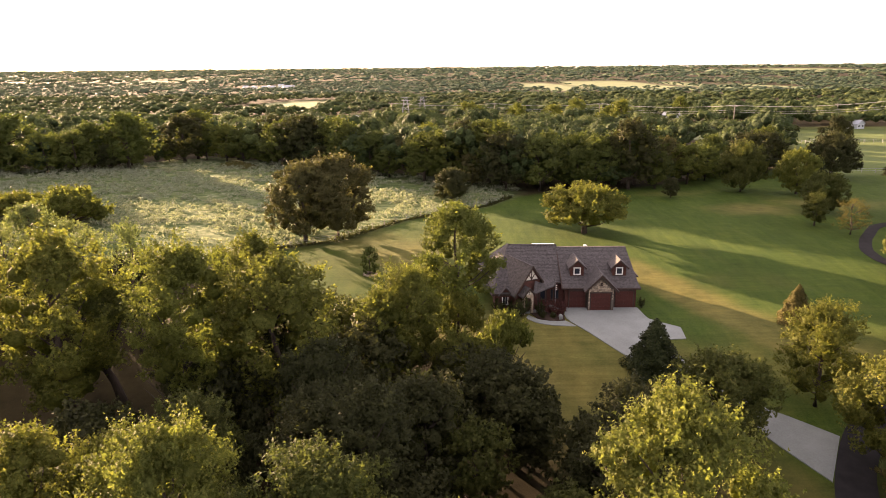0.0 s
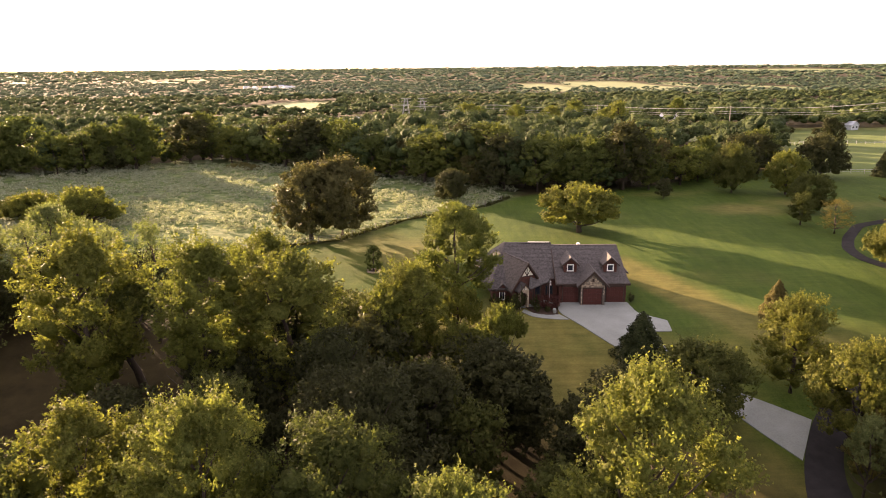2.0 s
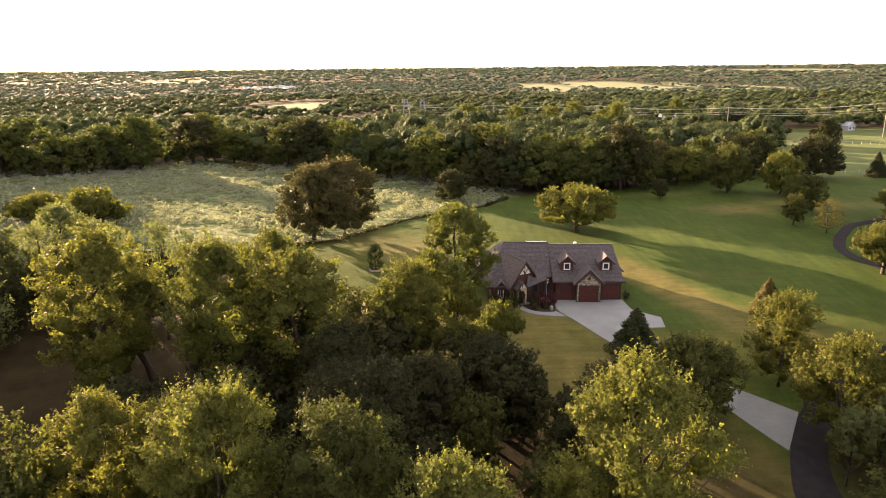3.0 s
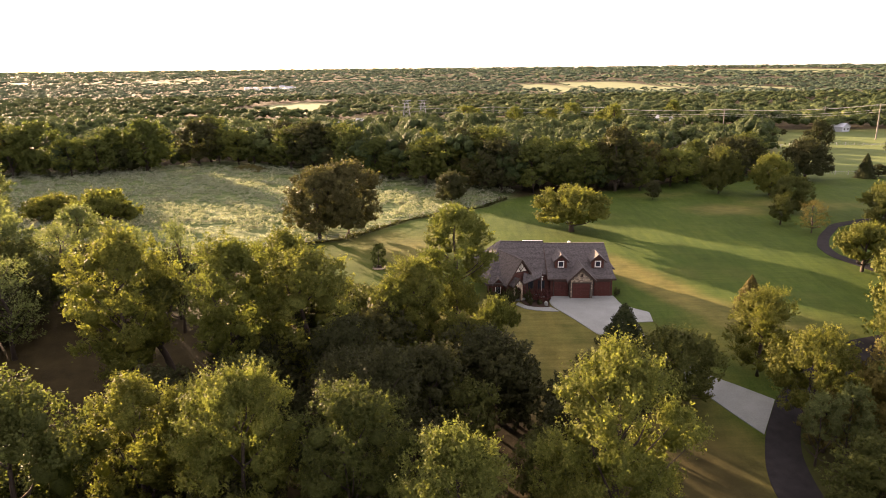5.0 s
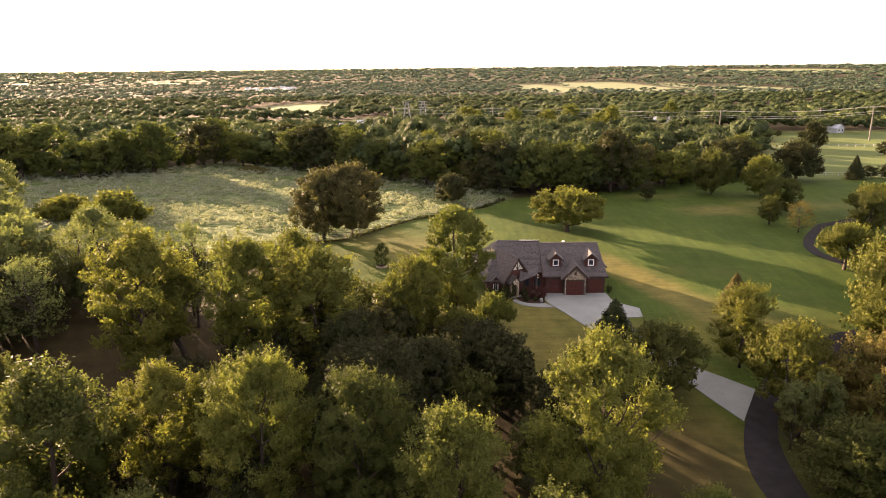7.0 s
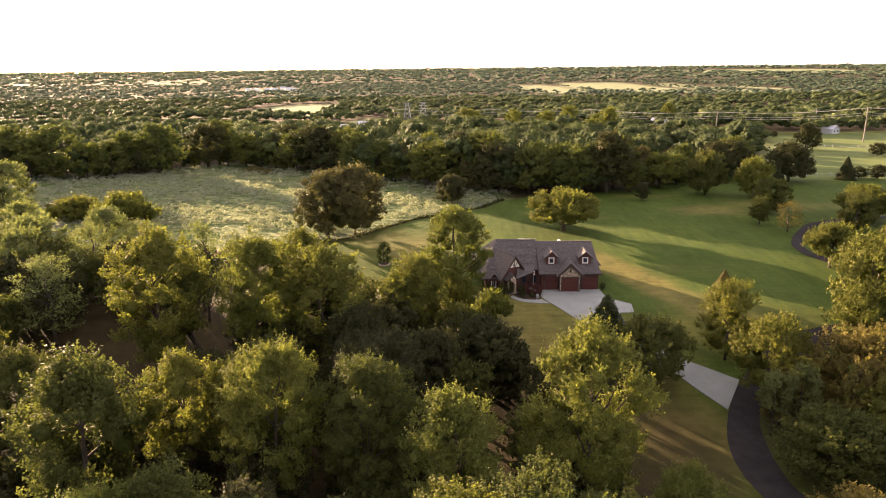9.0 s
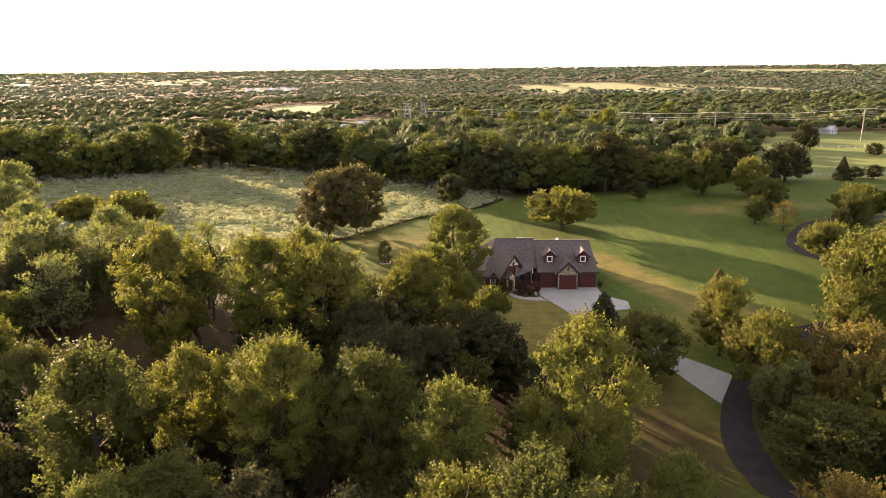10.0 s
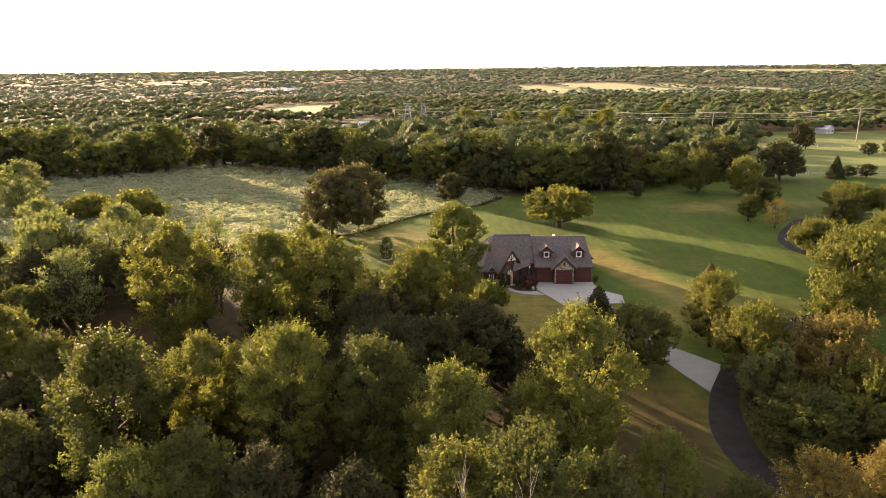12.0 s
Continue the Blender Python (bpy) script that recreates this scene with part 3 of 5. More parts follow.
KINDS = {
    "broad_olive": lambda: build_tree("deciduous_tree", "broad", M_olive, "broad olive-green deciduous tree rising from woodland floor", 27900, 0.135, 11, shoots=30),
    "broad_gold": lambda: build_tree("deciduous_tree", "broad", M_gold, "yellowing green deciduous tree lit by low sun", 27900, 0.135, 12, shoots=30),
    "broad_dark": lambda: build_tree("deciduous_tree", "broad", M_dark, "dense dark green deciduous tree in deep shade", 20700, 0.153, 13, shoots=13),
    "tall_bright": lambda: build_tree("deciduous_tree", "tall", M_bright, "tall fresh green deciduous tree with upright shoots", 57600, 0.098, 14, shoots=30),
    "tall_olive": lambda: build_tree("deciduous_tree", "tall", M_olive, "tall olive-green deciduous tree with ragged top", 41400, 0.107, 15, shoots=36),
    "thin_orange": lambda: build_tree("deciduous_tree", "tall", M_orange, "thin young tree with sparse orange leaves and bare limbs", 6500, 0.14, 29, thick=0.25),
    "dome_bright": lambda: build_tree("deciduous_tree", "dome", M_bright, "rounded fresh yellow-green tree at the edge of the lawn", 17000, 0.18, 30, high=8.5),
    "thin_gold": lambda: build_tree("deciduous_tree", "tall", M_sage_hazed, "thin feathery sage-green tree with fine limbs, haze painted into its pale leaves", 9000, 0.12, 27, thick=0.3),
    "low_sage": lambda: build_tree("deciduous_tree", "feather", M_sage_hazed, "feathery sage-green tree at the meadow edge, haze painted into its pale leaves", 15000, 0.15, 33, high=11.0, thick=0.6),
    "sapling": lambda: build_tree("young_tree", "bush", M_green, "young dark green tree", 7000, 0.2, 28, high=12.0),
    "open_green": lambda: build_tree("deciduous_tree", "open", M_bright, "open-crowned green tree with visible limbs beside the house", 36000, 0.140, 16, shoots=16),
    "feather_gold": lambda: build_tree("deciduous_tree", "feather", M_gold, "feathery yellow-green tree lit by low sun", 27000, 0.121, 17, shoots=26),
    "feather_orange": lambda: build_tree("deciduous_tree", "feather", M_orange, "feathery golden-leaved tree turning to autumn", 27000, 0.121, 24, shoots=26),
    "oak": lambda: build_tree("oak_tree", "dome", M_oak, "large oak with dense brown-green crown at the fence row", 25200, 0.167, 22, high=11.0),
    "dome_green": lambda: build_tree("deciduous_tree", "dome", M_olive, "rounded olive-green tree at the edge of the lawn", 18000, 0.177, 25, shoots=0, high=8.5),
    "dome_dark": lambda: build_tree("deciduous_tree", "dome", M_dark, "rounded dark green tree at the edge of the lawn", 18000, 0.177, 26, shoots=0, high=8.5),
    "amber": lambda: build_tree("deciduous_tree", "spread", M_gold, "spreading golden-leaved tree standing alone on the lawn", 27000, 0.149, 23, high=6.6),
    "low_gold": lambda: build_tree("deciduous_tree", "dome", M_gold, "rounded yellowing tree at the edge of the lane", 23400, 0.135, 45, shoots=23, high=9.0),
    "low_olive": lambda: build_tree("deciduous_tree", "dome", M_olive, "rounded olive-green tree at the edge of the lane", 23400, 0.135, 46, shoots=23, high=9.0),
    "low_orange": lambda: build_tree("deciduous_tree", "dome", M_orange, "rounded golden-leaved tree turning to autumn", 23400, 0.130, 47, shoots=30, high=9.0),
    "wood_green": lambda: build_tree("woodland_tree", "dome", M_green, "green deciduous tree at the front of the wood", 8400, 0.233, 41, high=13.0),
    "wood_bright": lambda: build_tree("woodland_tree", "dome", M_bright, "fresh green deciduous tree at the front of the wood", 8400, 0.233, 44, high=13.0),
    "wood_dark": lambda: build_tree("woodland_tree", "dome", M_dark, "dark green deciduous tree at the front of the wood", 8400, 0.233, 42, high=13.0),
    "wood_brown": lambda: build_tree("woodland_tree", "dome", M_oak, "brownish-green deciduous tree at the front of the wood", 8400, 0.233, 43, high=13.0),
    "cedar": lambda: build_cedar("cedar_tree", "dark conical cedar standing beside the drive", 18),
    "cedar_gold": lambda: build_cedar("cedar_tree", "conical cedar standing on the lawn, low sun's gold painted into its needles", 31, M_conifer_sunlit),
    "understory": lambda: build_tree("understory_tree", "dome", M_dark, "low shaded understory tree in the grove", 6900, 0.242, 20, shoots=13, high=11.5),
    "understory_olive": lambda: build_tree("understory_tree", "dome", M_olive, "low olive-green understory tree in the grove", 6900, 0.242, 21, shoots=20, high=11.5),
    "shrub": lambda: build_tree("field_bush", "bush", M_gold, "rounded yellow-green bush at the meadow edge", 16200, 0.177, 19, shoots=20, high=5.2),
}
HIGH = {"low_sage": 11.0, "dome_bright": 8.5, "sapling": 12.0, "low_gold": 9.0, "low_olive": 9.0, "low_orange": 9.0, "wood_bright": 13.0, "wood_green": 13.0, "wood_dark": 13.0, "wood_brown": 13.0, "oak": 11.0, "amber": 6.6, "dome_green": 8.5, "dome_dark": 8.5, "shrub": 5.2, "understory": 11.5, "understory_olive": 11.5}
SQUAT = {"low_sage": 1.2, "cedar_gold": 1.3, "cedar": 1.3, "dome_bright": 1.3, "thin_orange": 1.3, "sapling": 2.2, "thin_gold": 1.3, "low_gold": 1.2, "low_olive": 1.2, "low_orange": 1.2, "wood_bright": 1.3, "wood_green": 1.3, "wood_dark": 1.3, "wood_brown": 1.3, "oak": 1.5, "amber": 1.6, "dome_green": 1.3, "dome_dark": 1.3, "shrub": 1.6, "tall_bright": 1.1, "open_green": 1.15, "understory": 1.2, "understory_olive": 1.2}
_made, _count = {}, [0]


def tree(kind, x, y, h, r, label="", turn=None):
    """A tree of that kind, h metres high and r metres in radius, rooted at x, y."""
    _count[0] += 1
    a = (_count[0] * 2.399) % math.tau if turn is None else turn
    s = r / PROTO_R
    high = HIGH.get(kind, PROTO_H)
    tall = min(h / high, s * SQUAT.get(kind, 0.98))
    m = Matrix.Translation((x, y, float(land(y)) - 0.05)) @ Matrix.Rotation(a, 4, "Z") @ Matrix.Diagonal((s, s, tall, 1))
    variant[0] = _count[0] % 3
    key = (kind, variant[0])
    if key not in _made:
        ob = _made[key] = KINDS[kind]()
        ob.matrix_basis = m
    else:
        ob = copy_thing(_made[key], m @ Matrix.Diagonal((*[1 / v for v in _made[key].scale], 1)))
    rise = h / tall - high
    for o in ob.children:
        if o.name.startswith("crown"):
            o.location.z = rise
        else:
            o.scale.z = (rise + high) / high
    if label:
        ob["label"] = label
    return ob


# the grove, from the house towards the camera
tree('broad_gold', -36.4, 56.0, 19.0, 6.4)
tree('broad_gold', -22.5, 51.0, 20.3, 4.9)
tree('broad_gold', -16.0, 54.0, 17.6, 6.3)
tree('broad_gold', -19.3, 60.0, 17.1, 4.1)
tree('broad_gold', -4.5, 62.0, 12.9, 4.1)
tree('open_green', 0.3, 75.5, 14.6, 5.0, 'open-crowned fresh green tree with spreading limbs beside the house')
tree('shrub', 0.6, 70.5, 5.6, 2.8, 'dense fresh green shrubby tree below the house')
tree('shrub', 0.6, 58.5, 7.8, 3.2, 'low sunlit yellow-green shrubby tree at the grove edge')
tree('shrub', 3.2, 60.0, 6.6, 2.4, 'low sunlit yellow-green shrubby tree at the grove edge')
tree('shrub', 5.2, 62.3, 7.6, 2.7, 'dense feathery yellow-green tree at the lawn edge')
tree('cedar', 21.0, 64.0, 6.0, 3.1)
tree('low_olive', 24.3, 54.0, 8.6, 4.9, 'dense rounded dark green tree beside the drive')
tree('tall_bright', 11.5, 28.3, 20.3, 5.6)
tree('broad_gold', 35.3, 58.5, 10.7, 3.8)
tree('cedar_gold', 41.0, 75.0, 4.9, 2.1)
tree('low_gold', 36.8, 49.5, 11.1, 4.4)
tree('amber', 65.0, 90.0, 7.8, 4.3, 'rounded olive-gold tree beside the lane')
tree('amber', 87.8, 120.0, 7.9, 5.6)
tree('amber', 95.0, 116.0, 8.4, 5.0)
tree('low_olive', 82.0, 112.0, 8.0, 4.0)
tree('low_gold', 56.4, 63.0, 14.4, 6.6)
tree('low_orange', 44.7, 45.0, 12.2, 5.5)
tree('low_sage', 34.9, 44.0, 7.8, 1.9, 'small feathery pale sage-green tree beside the lane')
tree('feather_orange', 36.7, 46.0, 7.1, 2.5)
tree('low_olive', 37.6, 36.0, 7.9, 5.6)
tree('low_gold', 45.4, 38.0, 10.0, 4.8)
tree('feather_orange', 28.0, 16.0, 13.4, 4.0)
tree('feather_orange', 34.3, 18.0, 12.8, 3.1)
tree('broad_olive', 22.9, 17.0, 10.6, 2.6)
tree('broad_olive', -30.2, 26.0, 19.0, 5.9)
tree('broad_gold', -24.1, 31.0, 16.8, 4.0)
tree('tall_bright', -15.1, 28.0, 18.7, 4.5)
tree('tall_olive', -6.9, 27.0, 18.1, 4.3)
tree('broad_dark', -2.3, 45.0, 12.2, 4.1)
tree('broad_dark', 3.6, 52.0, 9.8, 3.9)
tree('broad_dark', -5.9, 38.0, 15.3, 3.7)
tree('tall_bright', 0.1, 21.0, 18.2, 4.4)
tree('feather_gold', 0.3, 9.0, 18.7, 4.5)
tree('tall_olive', 4.6, 8.0, 20.2, 4.8)
tree('tall_olive', -19.2, 15.0, 15.9, 3.8)
tree('tall_bright', -22.7, 13.0, 15.7, 3.8)
tree('tall_bright', 17.5, 20.0, 12.7, 3.1)
tree('broad_olive', -46.1, 42.0, 11.8, 3.5)
tree('broad_gold', -53.9, 46.0, 13.4, 4.0)
tree('broad_olive', -39.4, 24.0, 12.3, 3.4)
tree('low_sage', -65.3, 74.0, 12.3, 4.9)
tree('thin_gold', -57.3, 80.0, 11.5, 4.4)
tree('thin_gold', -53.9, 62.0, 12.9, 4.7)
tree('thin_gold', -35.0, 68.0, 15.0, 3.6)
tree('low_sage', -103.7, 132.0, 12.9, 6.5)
tree('shrub', -86.6, 128.0, 5.3, 6.0)
tree('shrub', -71.8, 121.0, 7.4, 6.6)
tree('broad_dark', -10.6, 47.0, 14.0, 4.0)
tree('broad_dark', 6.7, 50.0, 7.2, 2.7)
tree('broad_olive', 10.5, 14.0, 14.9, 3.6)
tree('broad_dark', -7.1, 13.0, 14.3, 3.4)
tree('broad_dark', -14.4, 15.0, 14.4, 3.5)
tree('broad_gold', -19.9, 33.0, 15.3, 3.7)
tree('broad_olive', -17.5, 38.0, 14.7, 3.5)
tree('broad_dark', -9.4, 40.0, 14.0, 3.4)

# Four dark trees added to cast shade over the lawn beside the lane.
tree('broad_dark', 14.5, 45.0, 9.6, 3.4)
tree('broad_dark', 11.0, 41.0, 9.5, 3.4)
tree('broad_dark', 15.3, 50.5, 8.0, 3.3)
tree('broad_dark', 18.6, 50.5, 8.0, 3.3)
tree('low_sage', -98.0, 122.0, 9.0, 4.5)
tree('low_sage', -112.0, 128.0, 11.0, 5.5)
tree('low_gold', 77.0, 89.0, 9.0, 4.6)
tree('low_gold', 85.0, 97.0, 9.0, 4.6)
tree('low_olive', 66.0, 79.0, 8.0, 4.0)
tree('low_gold', 76.0, 74.0, 11.0, 5.2)
tree('broad_gold', -7.0, 60.5, 11.0, 4.4)
tree('understory', -7.0, 66.5, 7.0, 3.2)
tree('understory_olive', -11.0, 62.5, 9.0, 3.6)
tree('understory', -14.0, 66.0, 8.0, 3.4)
tree('low_gold', 53.0, 59.5, 9.0, 4.0)

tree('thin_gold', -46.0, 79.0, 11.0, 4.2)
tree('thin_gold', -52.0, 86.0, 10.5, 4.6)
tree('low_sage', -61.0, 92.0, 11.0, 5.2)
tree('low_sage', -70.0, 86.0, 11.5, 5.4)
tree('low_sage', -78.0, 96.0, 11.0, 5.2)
tree('understory_olive', -41.0, 73.0, 7.5, 3.6)
tree('understory_olive', -49.0, 71.0, 6.5, 3.4)
tree('understory', -57.0, 70.0, 7.5, 3.8)


# trees standing alone on the lawn and at the fence line
tree('oak', -20.0, 111.6, 14.4, 6.6)
tree('oak', -25.2, 110.0, 13.4, 5.7)
tree('amber', 23.0, 114.4, 8.4, 7.9)
tree('dome_dark', -0.3, 142.7, 7.4, 4.0, "small dark green tree in the fence row")
tree('sapling', -12.2, 92.8, 4.3, 1.3, "young dark green tree in a ring on the lawn")
tree('understory', 47.5, 145.5, 4.6, 1.9, "dark green sapling on the lawn")
tree('dome_green', 65.8, 153.0, 11.4, 5.6, 'rounded fresh green tree at the edge of the wood')
tree('dome_bright', 77.0, 150.0, 10.0, 4.8)
tree('dome_dark', 97.0, 173.0, 11.5, 6.6)
tree('dome_green', 72.0, 129.0, 8.0, 4.4)
tree('broad_olive', 65.2, 118.7, 6.0, 2.4)
tree('thin_orange', 68.2, 112.4, 6.4, 3.0, "thin bare-limbed young tree with yellow leaves")
tree('cedar', 90.0, 165.0, 6.0, 2.2)
tree('cedar', 115.0, 176.0, 7.0, 2.6)
tree('low_sage', 38.0, 44.6, 8.2, 2.3, 'small feathery pale sage-green tree beside the lane')

# shaded understory filling the grove
rt = random.Random(77)
spots = []
for _ in range(6000):
    x, y = rt.uniform(-88, 14), rt.uniform(2, 84)
    if x > 13 - max(0, y - 40) * 0.62 or y > (60 if x > -34 else 78):
        continue
    if -58 < x < -28 and 40 < y < 68 or abs(x) > 0.7 * (y + 32) + 6:
        continue
    if len(spots) < 72 and all(math.hypot(x - a, y - c) > 5.2 for a, c in spots):
        spots.append((x, y))
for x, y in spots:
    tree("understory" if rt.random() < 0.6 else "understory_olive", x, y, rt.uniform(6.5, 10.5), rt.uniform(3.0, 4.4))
for k in range(12):
    tree("understory_olive", rt.uniform(38, 66), rt.uniform(14, 44), rt.uniform(6, 9), rt.uniform(3, 4.4))

# hedge trees by the far pasture
for x, y, h, r in ((146, 262, 11, 3.6), (150, 264, 9, 3.4), (160, 236, 5, 3.2), (170, 238, 6, 3.6), (181, 236, 6.5, 4), (192, 240, 5.5, 3.8), (120, 178, 3.6, 2.6), (125, 177, 4.2, 2.6)):
    tree("understory", x, y, h, r, "dark hedge tree beside the far pasture fence")
for k in range(9):
    tree("understory", 128 + k * 5 + (k % 3), 318 + (k % 4) * 4, 3.2, 2.0, "small round bush on the far pasture")


# ---------------------------------------------------------------- far woods
def woods_material(name, dark, light, glow, brown, relief=1.2, through_part=0.2):
    m, n, l, b = material(name, 0.7, 0.0, 0.08)
    soft = soft_normal(n, l, 2.6)
    tx = noise_tex(n, l, 0.9, 5.0, 0.75, world_space=True)
    bp = n.new("ShaderNodeBump")
    bp.inputs["Strength"].default_value = 1.0
    bp.inputs["Distance"].default_value = relief
    l.new(tx, bp.inputs["Height"])
    l.new(soft, bp.inputs["Normal"])
    soft = bp.outputs["Normal"]
    l.new(soft, b.inputs["Normal"])
    at = n.new("ShaderNodeAttribute")
    at.attribute_name = "tint"
    g = n.new("ShaderNodeNewGeometry")
    c = ramp(n, l, at.outputs["Fac"], [(0.0, dark), (0.45, light), (0.8, glow), (1.0, brown)])
    c = mixed(n, l, 0.22, c, ramp(n, l, g.outputs["Random Per Island"], [(0.0, dark), (1.0, glow)]))
    c = mixed(n, l, 1.0, c, ramp(n, l, tx, [(0.3, (0.55, 0.6, 0.55)), (0.65, (1.25, 1.2, 1.1))]), "MULTIPLY")
    l.new(c, b.inputs["Base Color"])
    t = n.new("ShaderNodeBsdfTranslucent")
    l.new(soft, t.inputs["Normal"])
    l.new(mixed(n, l, 1.0, c, (1.08, 1.16, 0.7), "MULTIPLY"), t.inputs["Color"])
    mx = n.new("ShaderNodeMixShader")
    mx.inputs["Fac"].default_value = through_part
    l.new(b.outputs["BSDF"], mx.inputs[1])
    l.new(t.outputs["BSDF"], mx.inputs[2])
    l.new(mx.outputs["Shader"], n["Material Output"].inputs["Surface"])
    return m


M_woods = woods_material("woodland_leaves", (0.036, 0.058, 0.024), (0.07, 0.10, 0.04), (0.14, 0.175, 0.066), (0.10, 0.09, 0.045))
# Distance haze is painted into these paler, greyer far-wood leaf colours.
M_farwoods = woods_material("hazed_far_leaves", (0.058, 0.092, 0.062), (0.082, 0.122, 0.08), (0.112, 0.155, 0.10), (0.088, 0.108, 0.074), 1.0, 0.15)


def edge_of_woods(x):
    return np.interp(x, (-400, -125, -98, -83, -50, -27, 8, 13, 20, 50, 62, 85, 95), (186, 186, 196, 222, 202, 182, 160, 153, 153, 157, 166, 180, 192))


def in_woods(x, y):
    w = y > edge_of_woods(x)
    w &= ~((y < 345) & (x > 88 + (y - 178) * 0.48))
    return w & (field_mask(x, y) < 0.3)


def woods(name, y0, y1, step, height, radius, cards, size, label, seed, lobes=7, skirt=0.0, mat=M_woods):
    np.random.seed(seed)
    ys = np.arange(y0, y1, step)
    pts = []
    for y in ys:
        half = 0.72 * (y + 32) + 25
        xs = np.arange(-half, half, step)
        pts.append(np.stack([xs, np.full(len(xs), y)], -1))
    p = np.concatenate(pts) + np.random.uniform(-0.45, 0.45, (sum(map(len, pts)), 2)) * step
    p = p[in_woods(p[:, 0], p[:, 1])]
    n = len(p)
    roll = np.sin(p[:, 0] * 0.021 + np.sin(p[:, 1] * 0.013) * 2) * np.sin(p[:, 1] * 0.017 + np.sin(p[:, 0] * 0.011) * 2)
    keep = np.random.uniform(0, 1, n) > 0.08 + 0.25 * (roll < -0.55)
    p, roll = p[keep], roll[keep]
    n = len(p)
    h = height[0] + (height[1] - height[0]) * np.clip(np.random.beta(1.6, 2.2, n) + roll * 0.28, 0, 1.15)
    line = np.interp(p[:, 0], (-300, -40, 26, 87, 142, 192, 262), (520, 452, 432, 412, 350, 300, 226))
    h = h * np.where((p[:, 0] > -85) & (p[:, 0] < -28) & (p[:, 1] > 300) & (p[:, 1] < 392), 0.6, 1.0)
    h = h * np.where((p[:, 1] < line + 14) & (p[:, 1] > line - 14), 0.4, np.where((p[:, 1] <= line - 14) & (p[:, 1] > line - 75), 0.72, 1.0))
    h = h * np.where((p[:, 0] > 46) & (p[:, 1] < 200), 0.72, 1.0)
    r = np.random.uniform(*radius, n) * np.clip(h / np.mean(height), 0.7, 1.3)
    tint = np.clip(np.random.beta(1.3, 2.2, n), 0, 1)
    lump = unit(n * lobes).reshape(n, lobes, 3)
    lump[..., 2] = np.where(np.random.uniform(0, 1, (n, lobes)) < skirt, lump[..., 2], np.abs(lump[..., 2]) * 1.1 - 0.25)
    k = np.random.randint(0, lobes, (n, cards))
    d = unit(n * cards).reshape(n, cards, 3)
    d[..., 2] = np.where(d[..., 2] < -0.2, -d[..., 2], d[..., 2])
    c = np.take_along_axis(lump, k[..., None], 1) * 0.68 + d * 0.36 * np.random.uniform(0.72, 1.06, (n, cards, 1))
    pos = np.stack([p[:, 0, None] + c[..., 0] * r[:, None], p[:, 1, None] + c[..., 1] * r[:, None],
                    land(p[:, 1])[:, None] + h[:, None] * (0.52 + c[..., 2] * 0.47)], -1)
    out = d * 0.7 + c * 0.9 + np.array((0, 0, 0.0 if y0 < 235 else 0.3 if y0 < 500 else 0.8))
    heart = np.stack([p[:, 0, None] + lump[..., 0] * 0.68 * r[:, None], p[:, 1, None] + lump[..., 1] * 0.68 * r[:, None],
                      land(p[:, 1])[:, None] + h[:, None] * (0.52 + lump[..., 2] * 0.68 * 0.47)], -1)
    body = np.stack([r, r, h * 0.47], -1)[:, None, :] * (0.22 if y0 < 330 else 0.27 if y0 < 500 else 0.34) * np.ones((1, lobes, 1))
    nor = out + np.random.normal(size=d.shape) * 0.45
    me = leaf_mesh(name, pos.reshape(-1, 3), nor.reshape(-1, 3), np.full(n * cards, size), mat, np.repeat(tint, cards), out.reshape(-1, 3),
                   (heart.reshape(-1, 3), body.reshape(-1, 3), (lump + np.array((0, 0, 0.0 if y0 < 235 else 0.3 if y0 < 500 else 1.0))).reshape(-1, 3), np.repeat(tint, lobes)), far=y0 > 500)
    return tagged(new(name, me), label, "woodland", kind="stuff")


# the front of the wood, tree by tree
re = random.Random(5)
for k in range(74):
    x = -168 + k * 3.62 + re.uniform(-1.5, 1.5)
    y = float(edge_of_woods(np.array(x))) + re.uniform(0.5, 3.5) + 6.5 * (k % 2)
    h = (re.uniform(6.5, 10) if k % 3 == 0 else re.uniform(10, 16.5)) * (0.72 if x > 48 else 1.0)
    tree(("wood_green", "wood_dark", "wood_green", "wood_brown", "wood_green", "wood_dark", "wood_green", "wood_bright")[re.randrange(8)], x, y, h, re.uniform(0.36, 0.46) * (h + 2))

# pale fresh-leaved trees standing out of the wood
for x, y, h, r in ((8, 390, 14, 6.6), (36, 390, 13, 5.6), (54.5, 380, 12.5, 6.4), (66.4, 375, 15.5, 6.0), (137, 420, 15, 5.0), (73.6, 330, 13, 5.0), (77.6, 320, 16.5, 5.6), (66.3, 310, 11, 4.6), (14, 400, 12, 5.0), (-8, 215, 12, 4.2), (-2, 196, 8.5, 3.6)):
    tree("wood_bright", x, y, h, r, "pale fresh green tree standing out of the wood")

woods("woodland", 152, 182, 7.0, (7, 17), (3.6, 6.6), 420, 0.30, "dense mixed green woodland edge behind the lawn", 31, 22, 0.7)
woods("woodland", 182, 235, 7.8, (7, 18), (3.8, 7.0), 430, 0.36, "dense mixed green woodland beyond the meadow", 37, 19, 0.5)
woods("woodland", 235, 330, 9.0, (6, 16), (4.2, 7.4), 380, 0.45, "mixed green woodland on falling ground", 36, 15)
woods("woodland", 330, 520, 11, (5, 13), (4.8, 8.2), 200, 0.55, "mixed green woodland rolling into the distance", 32, 11)
woods("woodland", 520, 900, 13, (6, 12), (5.5, 8.0), 60, 0.8, "distant woodland with scattered clearings", 33, 9)
